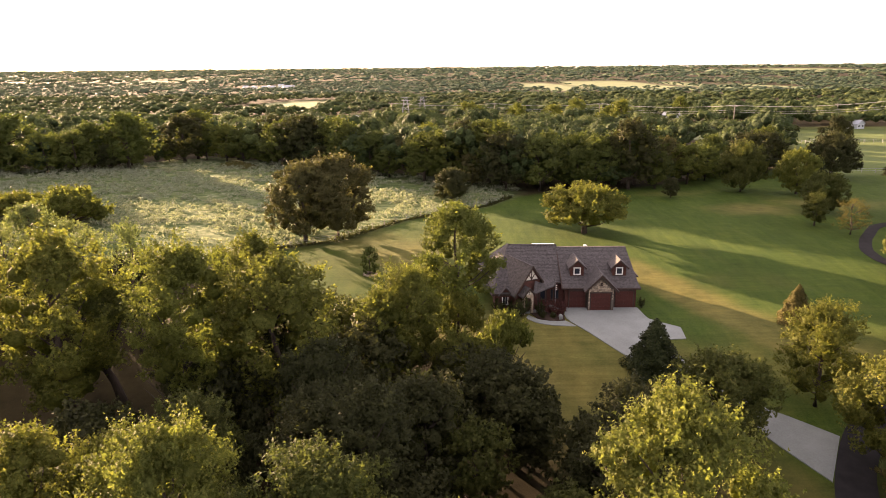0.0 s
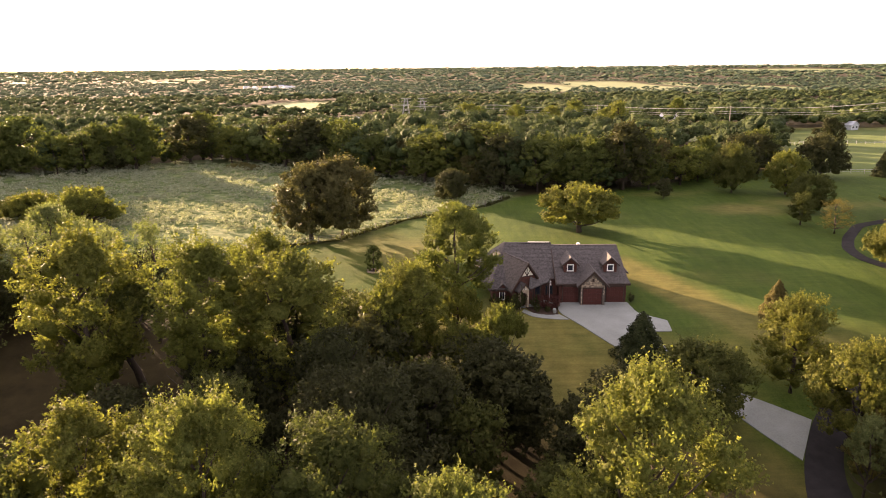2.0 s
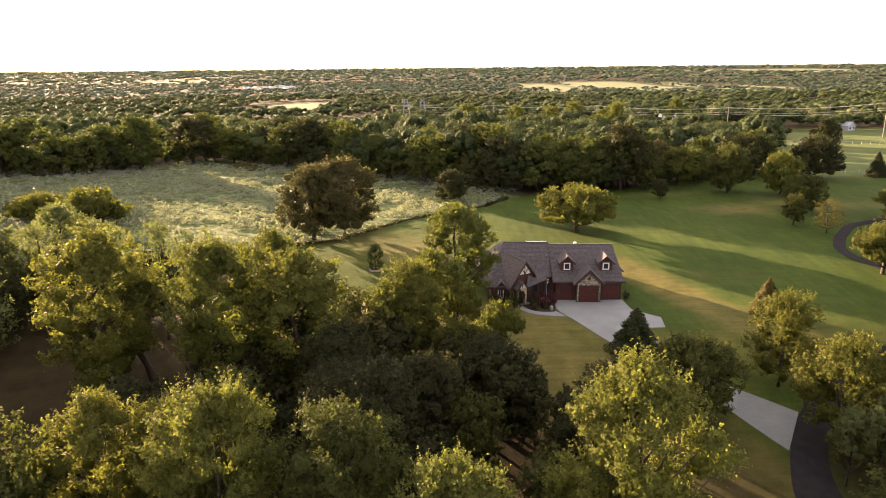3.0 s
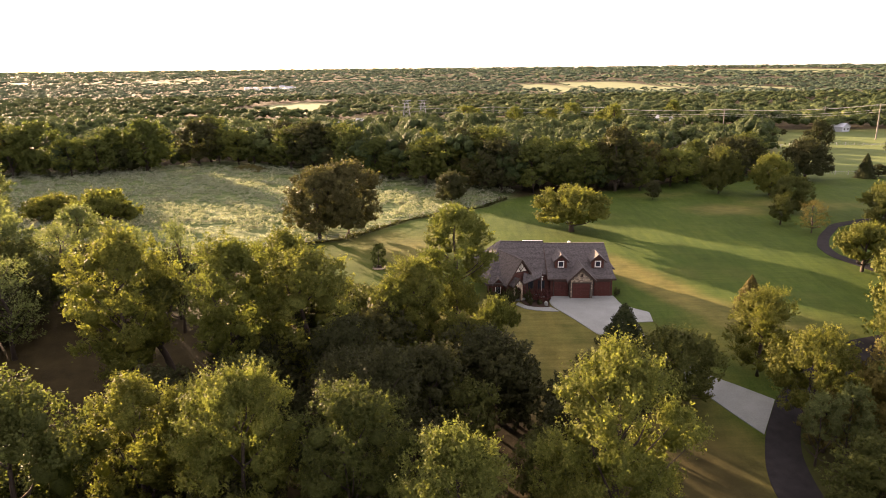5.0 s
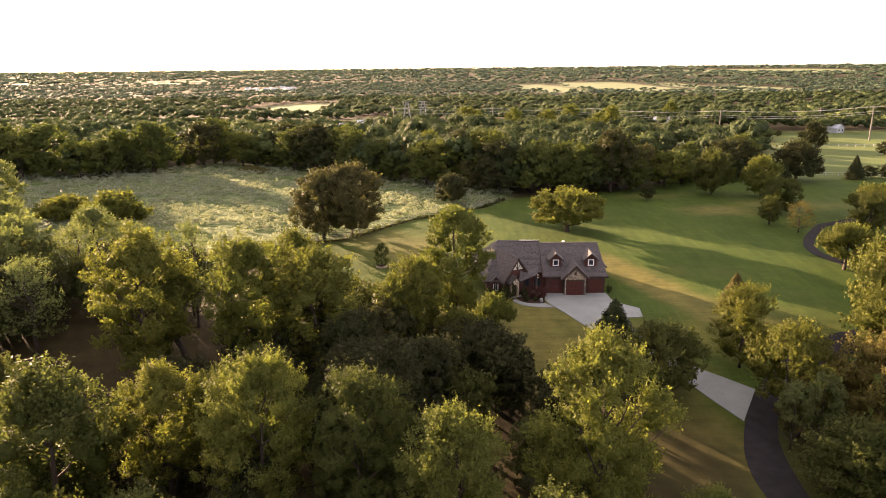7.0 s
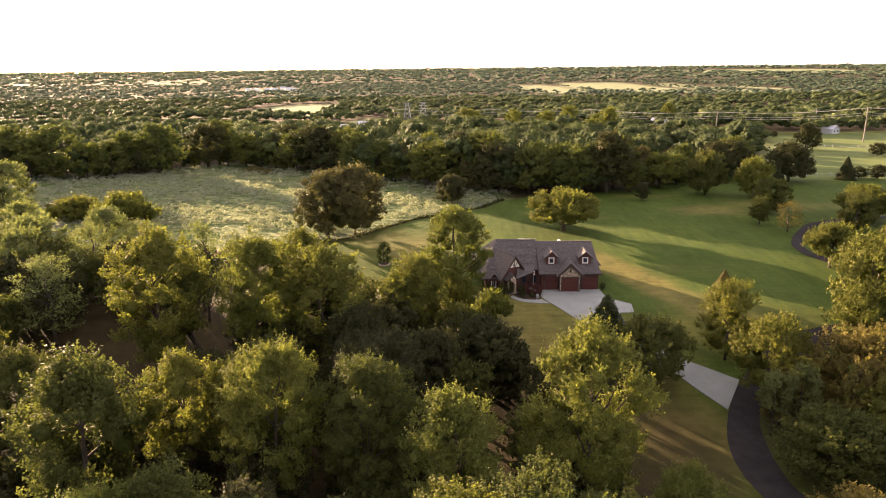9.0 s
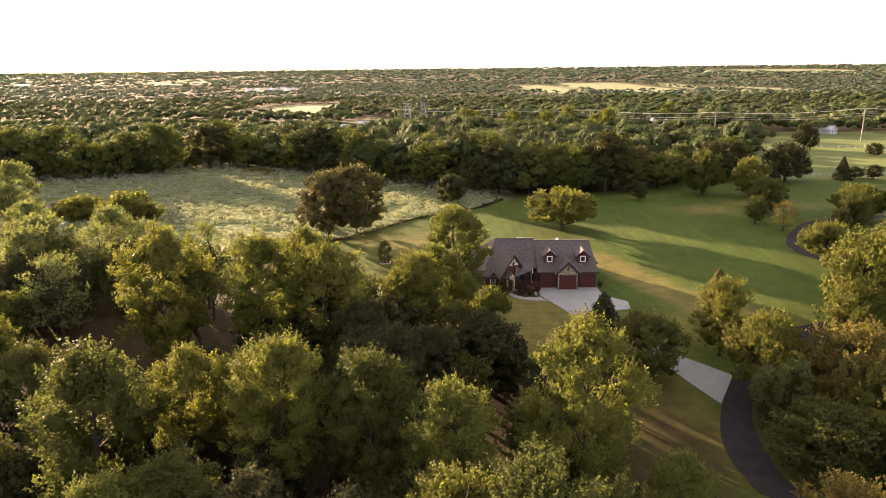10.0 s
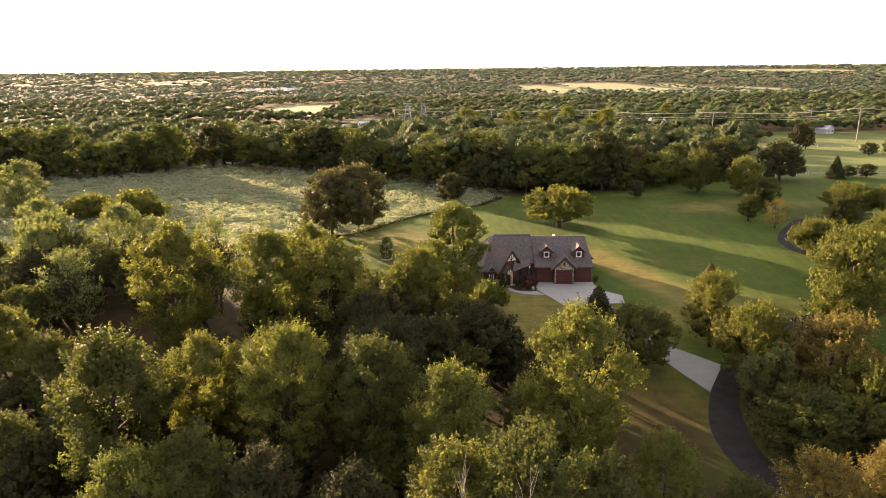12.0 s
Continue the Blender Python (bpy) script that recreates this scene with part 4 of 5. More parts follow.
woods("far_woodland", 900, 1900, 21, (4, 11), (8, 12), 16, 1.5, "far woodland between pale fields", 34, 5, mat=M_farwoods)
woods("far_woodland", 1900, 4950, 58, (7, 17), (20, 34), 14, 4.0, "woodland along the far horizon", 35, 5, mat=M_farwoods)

# ---------------------------------------------------------------- the house
house = thing("house", "sprawling red brick house with brown shingled roofs and garage doors", "house")


def roof_plate(name, pts, parent, thick=0.22):
    return part(name, slab(pts, thick), M_shingle, parent)


def shingle_rows(pts, rows, parent, thick=0.03):
    """Raised courses across a roof plane given by eave left, eave right, ridge right, ridge left."""
    a, b, c, d = (Vector(p) for p in pts)
    nrm = (b - a).cross(d - a).normalized()
    if nrm.z < 0:
        nrm = -nrm
    for i in range(rows):
        bm = bmesh.new()
        k0, k1 = i / rows, (i + 1.0) / rows
        p = [a.lerp(d, k0), b.lerp(c, k0), b.lerp(c, k1), a.lerp(d, k1)]
        lift = [nrm * thick, nrm * thick, nrm * 0.006, nrm * 0.006]
        top = [bm.verts.new(q + l) for q, l in zip(p, lift)]
        low = [bm.verts.new(q - nrm * 0.01) for q in p]
        bm.faces.new(top)
        bm.faces.new((low[0], low[1], top[1], top[0]))
        bmesh.ops.recalc_face_normals(bm, faces=bm.faces)
        part("shingle_course", bm, M_shingle, parent)


def gutter(x0, x1, y, z, parent):
    bm = bmesh.new()
    tube(bm, [(x0, y, z), (x1, y, z)], [0.07, 0.07], 6)
    part("gutter", bm, M_trim, parent, "dark brown gutter")


# garage block
part("wall", boxed(14.2, 23.2, 80.2, 92.2, -0.2, 2.75), M_brick, house)
part("gable_wall", prism([(80.2, 2.75), (92.2, 2.75), (86.2, 6.2)], 22.7, 22.9), M_brick, house).matrix_basis = Matrix(((0, 1, 0, 0), (1, 0, 0, 0), (0, 0, 1, 0), (0, 0, 0, 1)))
RG = 6.5
front = [(13.75, 79.75, 2.80), (23.65, 79.75, 2.80), (23.0, 81.9, 4.06), (23.0, 86.2, RG), (13.75, 86.2, RG)]
g_roof = roof_plate("roof", front, house)
shingle_rows([(13.75, 79.75, 2.80), (23.5, 79.75, 2.80), (23.0, 86.2, RG), (13.75, 86.2, RG)], 30, g_roof)
roof_plate("roof", [(13.75, 86.2, RG), (23.0, 86.2, RG), (23.2, 92.7, 2.75), (13.75, 92.7, 2.75)], house)
part("ridge_cap", slab([(13.75, 86.05, RG + 0.03), (23.0, 86.05, RG + 0.03), (23.0, 86.35, RG + 0.03), (13.75, 86.35, RG + 0.03)], 0.08), M_shingle, house)
part("side_wall", boxed(22.9, 23.7, 82.6, 90.5, -0.2, 3.7), M_brick, house)
roof_plate("side_roof", [(22.8, 82.3, 4.1), (23.95, 82.3, 3.55), (24.05, 90.9, 3.55), (22.8, 90.9, 4.6)], house)
part("fascia", boxed(13.75, 23.65, 79.70, 79.76, 2.52, 2.76), M_trim, house)
gutter(13.75, 23.65, 79.66, 2.72, house)
part("rake_board", slab([(13.68, 79.75, 2.86), (13.80, 79.75, 2.86), (13.80, 86.2, RG + 0.06), (13.68, 86.2, RG + 0.06)], 0.34), M_trim, house)


def garage_door(x0, x1, y, height):
    d = part("garage_door", boxed(x0, x1, y, y + 0.10, 0.02, height), M_door, house, "red-brown wooden garage door")
    rows, cols = 4, 4
    for r in range(rows):
        for c in range(cols):
            w, h = (x1 - x0) / cols, (height - 0.02) / rows
            part("panel", boxed(x0 + c * w + 0.07, x0 + (c + 1) * w - 0.07, y - 0.025, y + 0.01, 0.02 + r * h + 0.06, 0.02 + (r + 1) * h - 0.06, 0.012), M_door, d)
    part("handle", boxed((x0 + x1) / 2 - 0.1, (x0 + x1) / 2 + 0.1, y - 0.07, y - 0.025, 0.5, 0.54), M_trim, d)
    f = 0.12
    part("door_frame", boxed(x0 - f, x0, y - 0.05, y + 0.12, 0, height), M_trim, house)
    part("door_frame", boxed(x1, x1 + f, y - 0.05, y + 0.12, 0, height), M_trim, house)
    part("door_lintel", boxed(x0 - f, x1 + f, y - 0.06, y + 0.12, height, height + 0.16), M_trim, house)


garage_door(14.75, 16.75, 80.06, 2.25)
garage_door(20.55, 22.85, 80.06, 2.25)
garage_door(17.28, 19.72, 79.12, 2.28)

# stone gable over the middle door
sg = [(16.92, -0.2), (17.16, -0.2), (17.16, 2.44), (19.84, 2.44), (19.84, -0.2), (20.12, -0.2), (20.12, 2.95), (18.52, 4.55), (16.92, 2.95)]
stone_gable = part("stone_gable", prism(sg, 79.0, 80.3), M_mortar, house, "tan field-stone gable")
rs = random.Random(5)


def gable_top(x):
    return 2.95 + (1.6 - abs(x - 18.52)) * 1.0


def stone(x, z, w, h, y, parent):
    bm = boxed(x, x + w, y - rs.uniform(0.02, 0.05), y + 0.02, z, z + h, 0.018)
    part("stone", bm, M_stone, parent)


z = 0.05
while z < 4.3:
    h = rs.uniform(0.17, 0.26)
    x = 16.95 + rs.uniform(0, 0.06)
    while x < 20.05:
        w = min(rs.uniform(0.22, 0.46), 20.09 - x)
        over = x + w < 17.14 or x > 19.86 or z > 2.48
        if x < 17.05 and x + w > 17.14 and z < 2.48:
            w, over = 17.13 - x, True
        under = z + h < min(gable_top(x), gable_top(x + w)) - 0.05
        if over and under and w > 0.08:
            stone(x, z, w - 0.025, h - 0.025, 79.0, stone_gable)
        x += max(w, 0.1)
    z += h
part("vent", boxed(18.38, 18.66, 78.93, 79.01, 3.3, 3.72, 0.03), M_trim, stone_gable, "dark louvred vent")
for sx in (-1, 1):
    roof_plate("gable_roof", [(18.52, 78.6, 4.86), (18.52, 83.4, 4.86), (18.52 + sx * 2.12, 83.4, 2.72), (18.52 + sx * 2.12, 78.6, 2.72)], house, 0.2)
    part("rake_board", slab([(18.52, 78.54, 4.80), (18.52, 78.60, 4.80), (18.52 + sx * 2.12, 78.60, 2.66), (18.52 + sx * 2.12, 78.54, 2.66)], 0.26), M_trim, house)


def dormer(cx):
    d = part("dormer", prism([(cx - 0.86, 3.6), (cx + 0.86, 3.6), (cx + 0.86, 5.08), (cx, 5.84), (cx - 0.86, 5.08)], 81.55, 85.2), M_brick, house, "brown-sided roof dormer")
    for sx in (-1, 1):
        part("dormer_roof", slab([(cx, 81.15, 6.04), (cx, 85.9, 6.04), (cx + sx * 1.15, 85.0, 5.0), (cx + sx * 1.15, 81.15, 5.0)], 0.16), M_shingle, d)
        part("rake_board", slab([(cx, 81.1, 5.98), (cx, 81.16, 5.98), (cx + sx * 1.15, 81.16, 4.94), (cx + sx * 1.15, 81.1, 4.94)], 0.2), M_trim, d)
    window(cx - 0.46, cx + 0.46, 3.98, 4.98, 81.55, d, 0.14, split=False)
    return d


def window(x0, x1, z0, z1, y, parent, frame_w=0.11, label="white-framed window", paint=M_white, split=True):
    w = part("window", boxed(x0, x1, y - 0.02, y + 0.03, z0, z1), M_glass, parent, label)
    for a in ((x0, x0 + frame_w, z0, z1), (x1 - frame_w, x1, z0, z1)):
        part("window_frame", boxed(a[0], a[1], y - 0.07, y + 0.02, a[2], a[3]), paint, w)
    for a in ((x0 + frame_w, x1 - frame_w, z1 - frame_w, z1), (x0 + frame_w, x1 - frame_w, z0, z0 + frame_w)):
        part("window_frame", boxed(a[0], a[1], y - 0.068, y + 0.02, a[2], a[3]), paint, w)
    if split:
        part("mullion", boxed((x0 + x1) / 2 - 0.02, (x0 + x1) / 2 + 0.02, y - 0.045, y + 0.02, z0 + frame_w, z1 - frame_w), paint, w)
    part("window_sill", boxed(x0 - 0.06, x1 + 0.06, y - 0.12, y + 0.01, z0 - 0.07, z0 - 0.003), M_trim, w)
    return w


dormer(15.85)
dormer(21.25)

# living wing
part("wall", boxed(9.4, 14.2, 81.5, 92.0, -0.2, 3.0), M_brick, house)
part("wall", boxed(5.2, 9.4, 79.2, 92.0, -0.2, 2.4), M_brick, house)
RL = 6.85
m_roof = roof_plate("roof", [(9.5, 81.1, 3.15), (13.8, 81.1, 3.15), (13.8, 86.3, RL - 0.12), (9.5, 86.3, RL - 0.12)], house)
shingle_rows([(9.5, 81.1, 3.15), (13.7, 81.1, 3.15), (13.7, 86.3, RL - 0.12), (9.5, 86.3, RL - 0.12)], 26, m_roof)
c_roof = roof_plate("roof", [(4.75, 78.75, 2.38), (9.7, 78.75, 2.38), (9.7, 86.3, RL), (7.3, 86.3, RL)], house)
shingle_rows([(4.85, 78.75, 2.38), (9.6, 78.75, 2.38), (9.6, 86.3, RL), (7.3, 86.3, RL)], 32, c_roof)
roof_plate("roof", [(4.75, 78.75, 2.38), (7.3, 86.3, RL), (7.3, 87.0, RL), (3.1, 92.4, 2.4), (3.1, 86.0, 2.5)], house)
roof_plate("roof", [(7.3, 86.3, RL), (13.8, 86.3, RL), (13.8, 92.5, 2.9), (3.1, 92.4, 2.4)], house)
part("ridge_cap", slab([(7.3, 86.15, RL + 0.03), (13.8, 86.15, RL - 0.07), (13.8, 86.45, RL - 0.07), (7.3, 86.45, RL + 0.03)], 0.08), M_shingle, house)
part("fascia", boxed(4.75, 9.0, 78.70, 78.755, 2.12, 2.34), M_trim, house)
part("fascia", boxed(11.2, 13.8, 81.05, 81.105, 2.9, 3.12), M_trim, house)
gutter(11.2, 13.7, 81.0, 3.06, house)

# tall entry gable with timbers, set at an angle to the main roof
TURN = Matrix.Translation((9.85, 78.95, 0)) @ Matrix.Rotation(radians(27), 4, "Z")


def turned(ob, m=TURN):
    ob.matrix_basis = m
    return ob


ent = turned(part("entry_gable", prism([(-2.25, -0.3), (1.35, -0.3), (1.35, 4.05), (0, 5.75), (-2.25, 2.62)], 0.3, 5.8), M_brick, house))
part("infill", prism([(-0.86, 4.1), (0.98, 4.1), (0, 5.5)], 0.24, 0.302), M_stucco, ent, "cream stucco between dark timbers")


def timber(x0, z0, x1, z1, y, w=0.10):
    a, b = Vector((x0, 0, z0)), Vector((x1, 0, z1))
    q = Vector((-(b - a).z, 0, (b - a).x)).normalized() * w / 2
    pr = [((a + q).x, (a + q).z), ((b + q).x, (b + q).z), ((b - q).x, (b - q).z), ((a - q).x, (a - q).z)]
    part("timber", prism(pr, y - 0.05, y), M_trim, ent, "dark timber")


for q in ((0, 4.1, 0, 5.4), (0, 4.1, -0.42, 4.85), (0, 4.1, 0.45, 4.8), (-0.95, 4.06, 1.05, 4.06)):
    timber(*q, 0.24)
turned(roof_plate("entry_roof", [(0, -0.1, 6.0), (0, 6.4, 6.0), (-2.62, 6.4, 2.36), (-2.62, -0.1, 2.36)], house, 0.18))
w_roof = turned(part("entry_roof", slab([(0, -0.1, 6.004), (0, 6.4, 6.004), (1.62, 6.4, 3.8), (1.62, -0.1, 3.8)], 0.18), M_shingle, house))
for ex, ez in ((-2.62, 2.32), (1.62, 3.76)):
    turned(part("rake_board", slab([(0, -0.17, 5.96), (0, -0.1, 5.96), (ex, -0.1, ez), (ex, -0.17, ez)], 0.28), M_trim, house))
part("ridge_cap", slab([(-0.13, -0.1, 5.99), (0.13, -0.1, 5.99), (0.13, 6.2, 5.99), (-0.13, 6.2, 5.99)], 0.05), M_shingle, w_roof)
part("rafter", boxed(1.4, 1.7, -0.1, 0.3, 3.55, 3.72), M_trim, ent)

# low porch gable with an arched opening, and the porch roof beside it
LOW = Matrix.Translation((9.35, 77.9, 0)) @ Matrix.Rotation(radians(27), 4, "Z")
porch = turned(part("porch_gable", prism([(-0.72, -0.3), (-0.45, -0.3), (-0.45, 1.65), (-0.3, 2.0), (0, 2.15), (0.3, 2.0), (0.45, 1.65), (0.45, -0.3), (0.72, -0.3), (0.72, 2.5), (0, 3.3), (-0.72, 2.5)], 0.05, 0.4), M_stone, house, "arched stone porch front"), LOW)
part("infill", prism([(-0.46, 2.55), (0.46, 2.55), (0, 3.1)], -0.01, 0.052), M_stucco, porch, "cream stucco between dark timbers")
part("timber", prism([(-0.04, 2.55), (0.04, 2.55), (0.04, 3.1), (-0.04, 3.1)], -0.05, -0.01), M_trim, porch, "dark timber")
for sx in (-1, 1):
    turned(part("porch_roof", slab([(0, -0.25, 3.5), (0, 1.6, 3.5), (sx * 1.0, 1.6, 2.4), (sx * 1.0, -0.25, 2.4)], 0.14), M_shingle, house), LOW)
    turned(part("rake_board", slab([(0, -0.31, 3.46), (0, -0.25, 3.46), (sx * 1.0, -0.25, 2.36), (sx * 1.0, -0.31, 2.36)], 0.18), M_trim, house), LOW)
turned(part("front_door", boxed(-0.44, 0.44, 0.9, 1.0, -0.2, 2.1), M_door, house, "dark red front door"), LOW)
roof_plate("porch_roof", [(9.9, 78.15, 2.55), (12.9, 80.35, 3.0), (12.9, 82.0, 3.85), (10.2, 79.4, 3.85)], house, 0.16)
for px, py in ((10.6, 78.85), (11.7, 79.65), (12.75, 80.4)):
    part("porch_post", boxed(px - 0.08, px + 0.08, py - 0.08, py + 0.08, -0.15, 2.72), M_trim, house)
part("porch_floor", boxed(8.4, 13.6, 78.2, 81.5, -0.3, 0.02), M_concrete, house)
window(10.6, 11.9, 0.7, 2.1, 81.47, house, label="dark-framed window", paint=M_trim)
window(12.5, 13.6, 0.7, 2.1, 81.47, house, label="dark-framed window", paint=M_trim)

# small eyebrow gable and its window on the left wing
part("eyebrow_gable", prism([(5.9, 1.9), (7.2, 1.9), (7.2, 2.35), (6.55, 3.05), (5.9, 2.35)], 78.95, 80.6), M_brick, house)
for sx in (-1, 1):
    part("eyebrow_roof", slab([(6.55, 78.55, 3.25), (6.55, 80.6, 3.25), (6.55 + sx * 0.95, 80.6, 2.2), (6.55 + sx * 0.95, 78.55, 2.2)], 0.14), M_shingle, house)
window(6.1, 6.9, 0.75, 2.05, 79.17, house)
window(7.6, 8.2, 0.75, 1.95, 79.17, house, label="dark-framed window", paint=M_trim)

# white garden roof and a covered drum behind the house
awning = thing("patio_awning", "white flat-topped patio awning behind the house", "awning")
part("canopy", slab([(11.6, 93.4, 4.35), (14.9, 93.4, 4.25), (14.9, 95.6, 4.55), (11.6, 95.6, 4.6)], 0.12), M_white, awning)
for ax in (11.8, 14.7):
    for ay in (93.6, 95.4):
        part("post", boxed(ax - 0.05, ax + 0.05, ay - 0.05, ay + 0.05, float(land(ay)) - 0.1, 4.25), M_white, awning)
dish = thing("roof_vent", "white domed vent on the rear roof slope", "vent")
bm = bmesh.new()
bmesh.ops.create_uvsphere(bm, u_segments=12, v_segments=8, radius=0.28, matrix=Matrix.Translation((17.8, 87.0, 6.36)))
part("dome", bm, M_white, dish, smooth=True)
bm = bmesh.new()
tube(bm, [(17.8, 87.0, 5.5), (17.8, 87.0, 6.3)], [0.2, 0.2], 10)
part("collar", bm, M_galv, dish)

# flagpole by the porch
flagpole = thing("flagpole", "slim pale flagpole with a small striped flag", "flagpole")
bm = bmesh.new()
tube(bm, [(12.5, 77.2, -0.4), (12.5, 77.2, 4.9)], [0.03, 0.02], 8)
part("pole", bm, M_galv, flagpole)
for i in range(7):
    part("flag_stripe", boxed(12.54, 12.70, 77.18 + 0.01 * (i % 2), 77.21 + 0.01 * (i % 2), 3.3 + i * 0.12, 3.415 + i * 0.12), M_white if i % 2 else M_door, flagpole)

# planted bed and shrubs
bed = ribbon("mulch_bed", [(9.6, 78.2), (11.0, 78.4), (13.9, 79.6)], [(10.4, 76.2), (12.2, 75.45), (13.55, 75.75)], 0.10, M_mulch, "dark mulch bed edged by the garden path", "garden bed", step=0.4)


def shrub_proto(name, mat, label, seed):
    np.random.seed(seed)
    e = thing(name, label, "shrub", "shrubs round the house")
    cl = np.concatenate([unit(16) * np.array((0.55, 0.55, 0.42)) + np.array((0, 0, 0.55)), np.full((16, 1), 0.42)], 1)
    p, n, s, o = crown_points(cl, 1500, 0.075)
    f = new("foliage", leaf_mesh("foliage", p, n, s, mat, outward=o))
    f.parent = e
    bm = bmesh.new()
    for k in range(5):
        a = k * 1.257
        tube(bm, [(0, 0, -0.1), (math.cos(a) * 0.15, math.sin(a) * 0.15, 0.35), (math.cos(a) * 0.4, math.sin(a) * 0.4, 0.7)], [0.03, 0.02, 0.01], 4)
    part("stems", bm, M_bark, e)
    return e


plum = shrub_proto("shrub", M_plum, "rounded reddish shrub in the mulch bed", 41)
green_shrub = shrub_proto("shrub", M_dark, "dark green clipped shrub against the house wall", 42)


def put_shrub(proto, x, y, r, h, first=False):
    m = Matrix.Translation((x, y, float(land(y)) + 0.05)) @ Matrix.Rotation(x * 3.1, 4, "Z") @ Matrix.Diagonal((r, r, h, 1))
    if first:
        proto.matrix_basis = m
        return proto
    return copy_thing(proto, m @ Matrix.Diagonal((*[1 / v for v in proto.scale], 1)))


put_shrub(plum, 12.95, 77.6, 1.1, 1.5, True)
put_shrub(plum, 13.55, 78.6, 0.8, 1.2)
put_shrub(plum, 11.6, 78.1, 0.9, 1.3)
put_shrub(green_shrub, 8.7, 77.6, 0.9, 1.9, True)
for sx, sy, sr, sh in ((10.7, 77.7, 0.7, 1.3), (7.4, 78.4, 0.8, 1.1), (5.7, 78.4, 0.9, 1.3), (12.2, 76.5, 0.45, 0.6), (10.9, 76.4, 0.5, 0.7), (23.9, 80.0, 0.5, 1.0), (8.0, 76.9, 0.8, 1.6)):
    put_shrub(green_shrub, sx, sy, sr, sh)
rock = bmesh.new()
bmesh.ops.create_icosphere(rock, subdivisions=2, radius=0.36, matrix=Matrix.Translation((13.05, 76.0, 0.3)) @ Matrix.Diagonal((0.7, 0.5, 1.1, 1)))
for v in rock.verts:
    v.co += Vector((noise.noise(v.co * 3), noise.noise(v.co * 3 + Vector((5, 0, 0))), noise.noise(v.co * 3 + Vector((9, 0, 0))))) * 0.08
tagged(part("garden_rock", rock, M_concrete), "pale upright rock in the mulch bed", "rock")

# ring round the young tree
ring = bmesh.new()
for k in range(20):
    a = k * math.tau / 20
    bmesh.ops.create_cube(ring, size=1.0, matrix=Matrix.Translation((-12.2 + math.cos(a) * 0.95, 92.8 + math.sin(a) * 0.95, float(land(92.8)) + 0.09)) @ Matrix.Rotation(a, 4, "Z") @ Matrix.Diagonal((0.22, 0.28, 0.22, 1)))
tagged(part("tree_ring", ring, M_stone), "low ring of tan edging blocks round a young tree", "edging")
disc = bmesh.new()
bmesh.ops.create_circle(disc, cap_ends=True, segments=24, radius=0.9, matrix=Matrix.Translation((-12.2, 92.8, float(land(92.8)) + 0.07)))
tagged(part("mulch_disc", disc, M_mulch), "dark mulch inside the edging ring", "garden bed", kind="structure")

# ---------------------------------------------------------------- fence row, fences, meadow grass
def along(line, step):
    out = []
    for (ax, ay), (bx, by) in zip(line, line[1:]):
        n = max(1, int(math.hypot(bx - ax, by - ay) / step))
        out += [(ax + (bx - ax) * k / n, ay + (by - ay) * k / n) for k in range(n)]
    return out


ROW = [(-46, 97), (-30.5, 104.5), (-20, 109.5), (-9, 124.5), (7, 137.5), (13, 147.5)]
np.random.seed(51)
pts = np.array(along(ROW, 0.016))
swell = 0.6 + 0.5 * np.sin(pts[:, 0] * 0.9) * np.sin(pts[:, 1] * 0.47)
pts = pts + np.random.normal(size=pts.shape) * 0.3 * swell[:, None]
z = land(pts[:, 1]) + np.abs(np.random.normal(size=len(pts))) * 0.5 * swell
hedge = new("hedgerow", leaf_mesh("hedgerow", np.column_stack([pts, z]), np.random.normal(size=(len(pts), 3)) + np.array((0, 0, 0.4)), np.full(len(pts), 0.2), M_dark))
tagged(hedge, "low green scrub growing along the wire fence", "hedge", kind="stuff")

farm_fence = thing("fence", "weathered wooden post and wire field fence", "fence")
fp = along(ROW, 3.0)
post_mesh = bmesh.new()
tube(post_mesh, [(0, 0, -0.3), (0, 0, 1.25)], [0.07, 0.06], 6)
first_post = part("post", post_mesh, M_pole, farm_fence)
first_post.location = (*fp[0], float(land(fp[0][1])))
for x, y in fp[1:]:
    o = new("post", first_post.data)
    o.parent, o.location = farm_fence, (x, y, float(land(y)))
for hgt in (0.5, 0.85, 1.15):
    bm = bmesh.new()
    tube(bm, [(x, y, float(land(y)) + hgt) for x, y in fp], [0.012] * len(fp), 3)
    part("wire", bm, M_wire, farm_fence)

white_fence = thing("fence", "white post and rail fence round the far pasture", "fence")
for line in ([(92, 181), (110, 182), (135, 180), (165, 190), (200, 205)], [(128, 262), (147, 276), (175, 268), (215, 250)]):
    wp = along(line, 3.2)
    bmw = bmesh.new()
    box(bmw, -0.06, 0.06, -0.06, 0.06, -0.2, 1.25, 0.015)
    wpost = part("post", bmw, M_paint, white_fence)
    wpost.location = (*wp[0], float(land(wp[0][1])))
    for x, y in wp[1:]:
        o = new("post", wpost.data)
        o.parent, o.location = white_fence, (x, y, float(land(y)))
    for hgt in (0.55, 1.05):
        bm = bmesh.new()
        tube(bm, [(x, y, float(land(y)) + hgt) for x, y in wp], [0.025] * len(wp), 4)
        part("rail", bm, M_tin, white_fence)

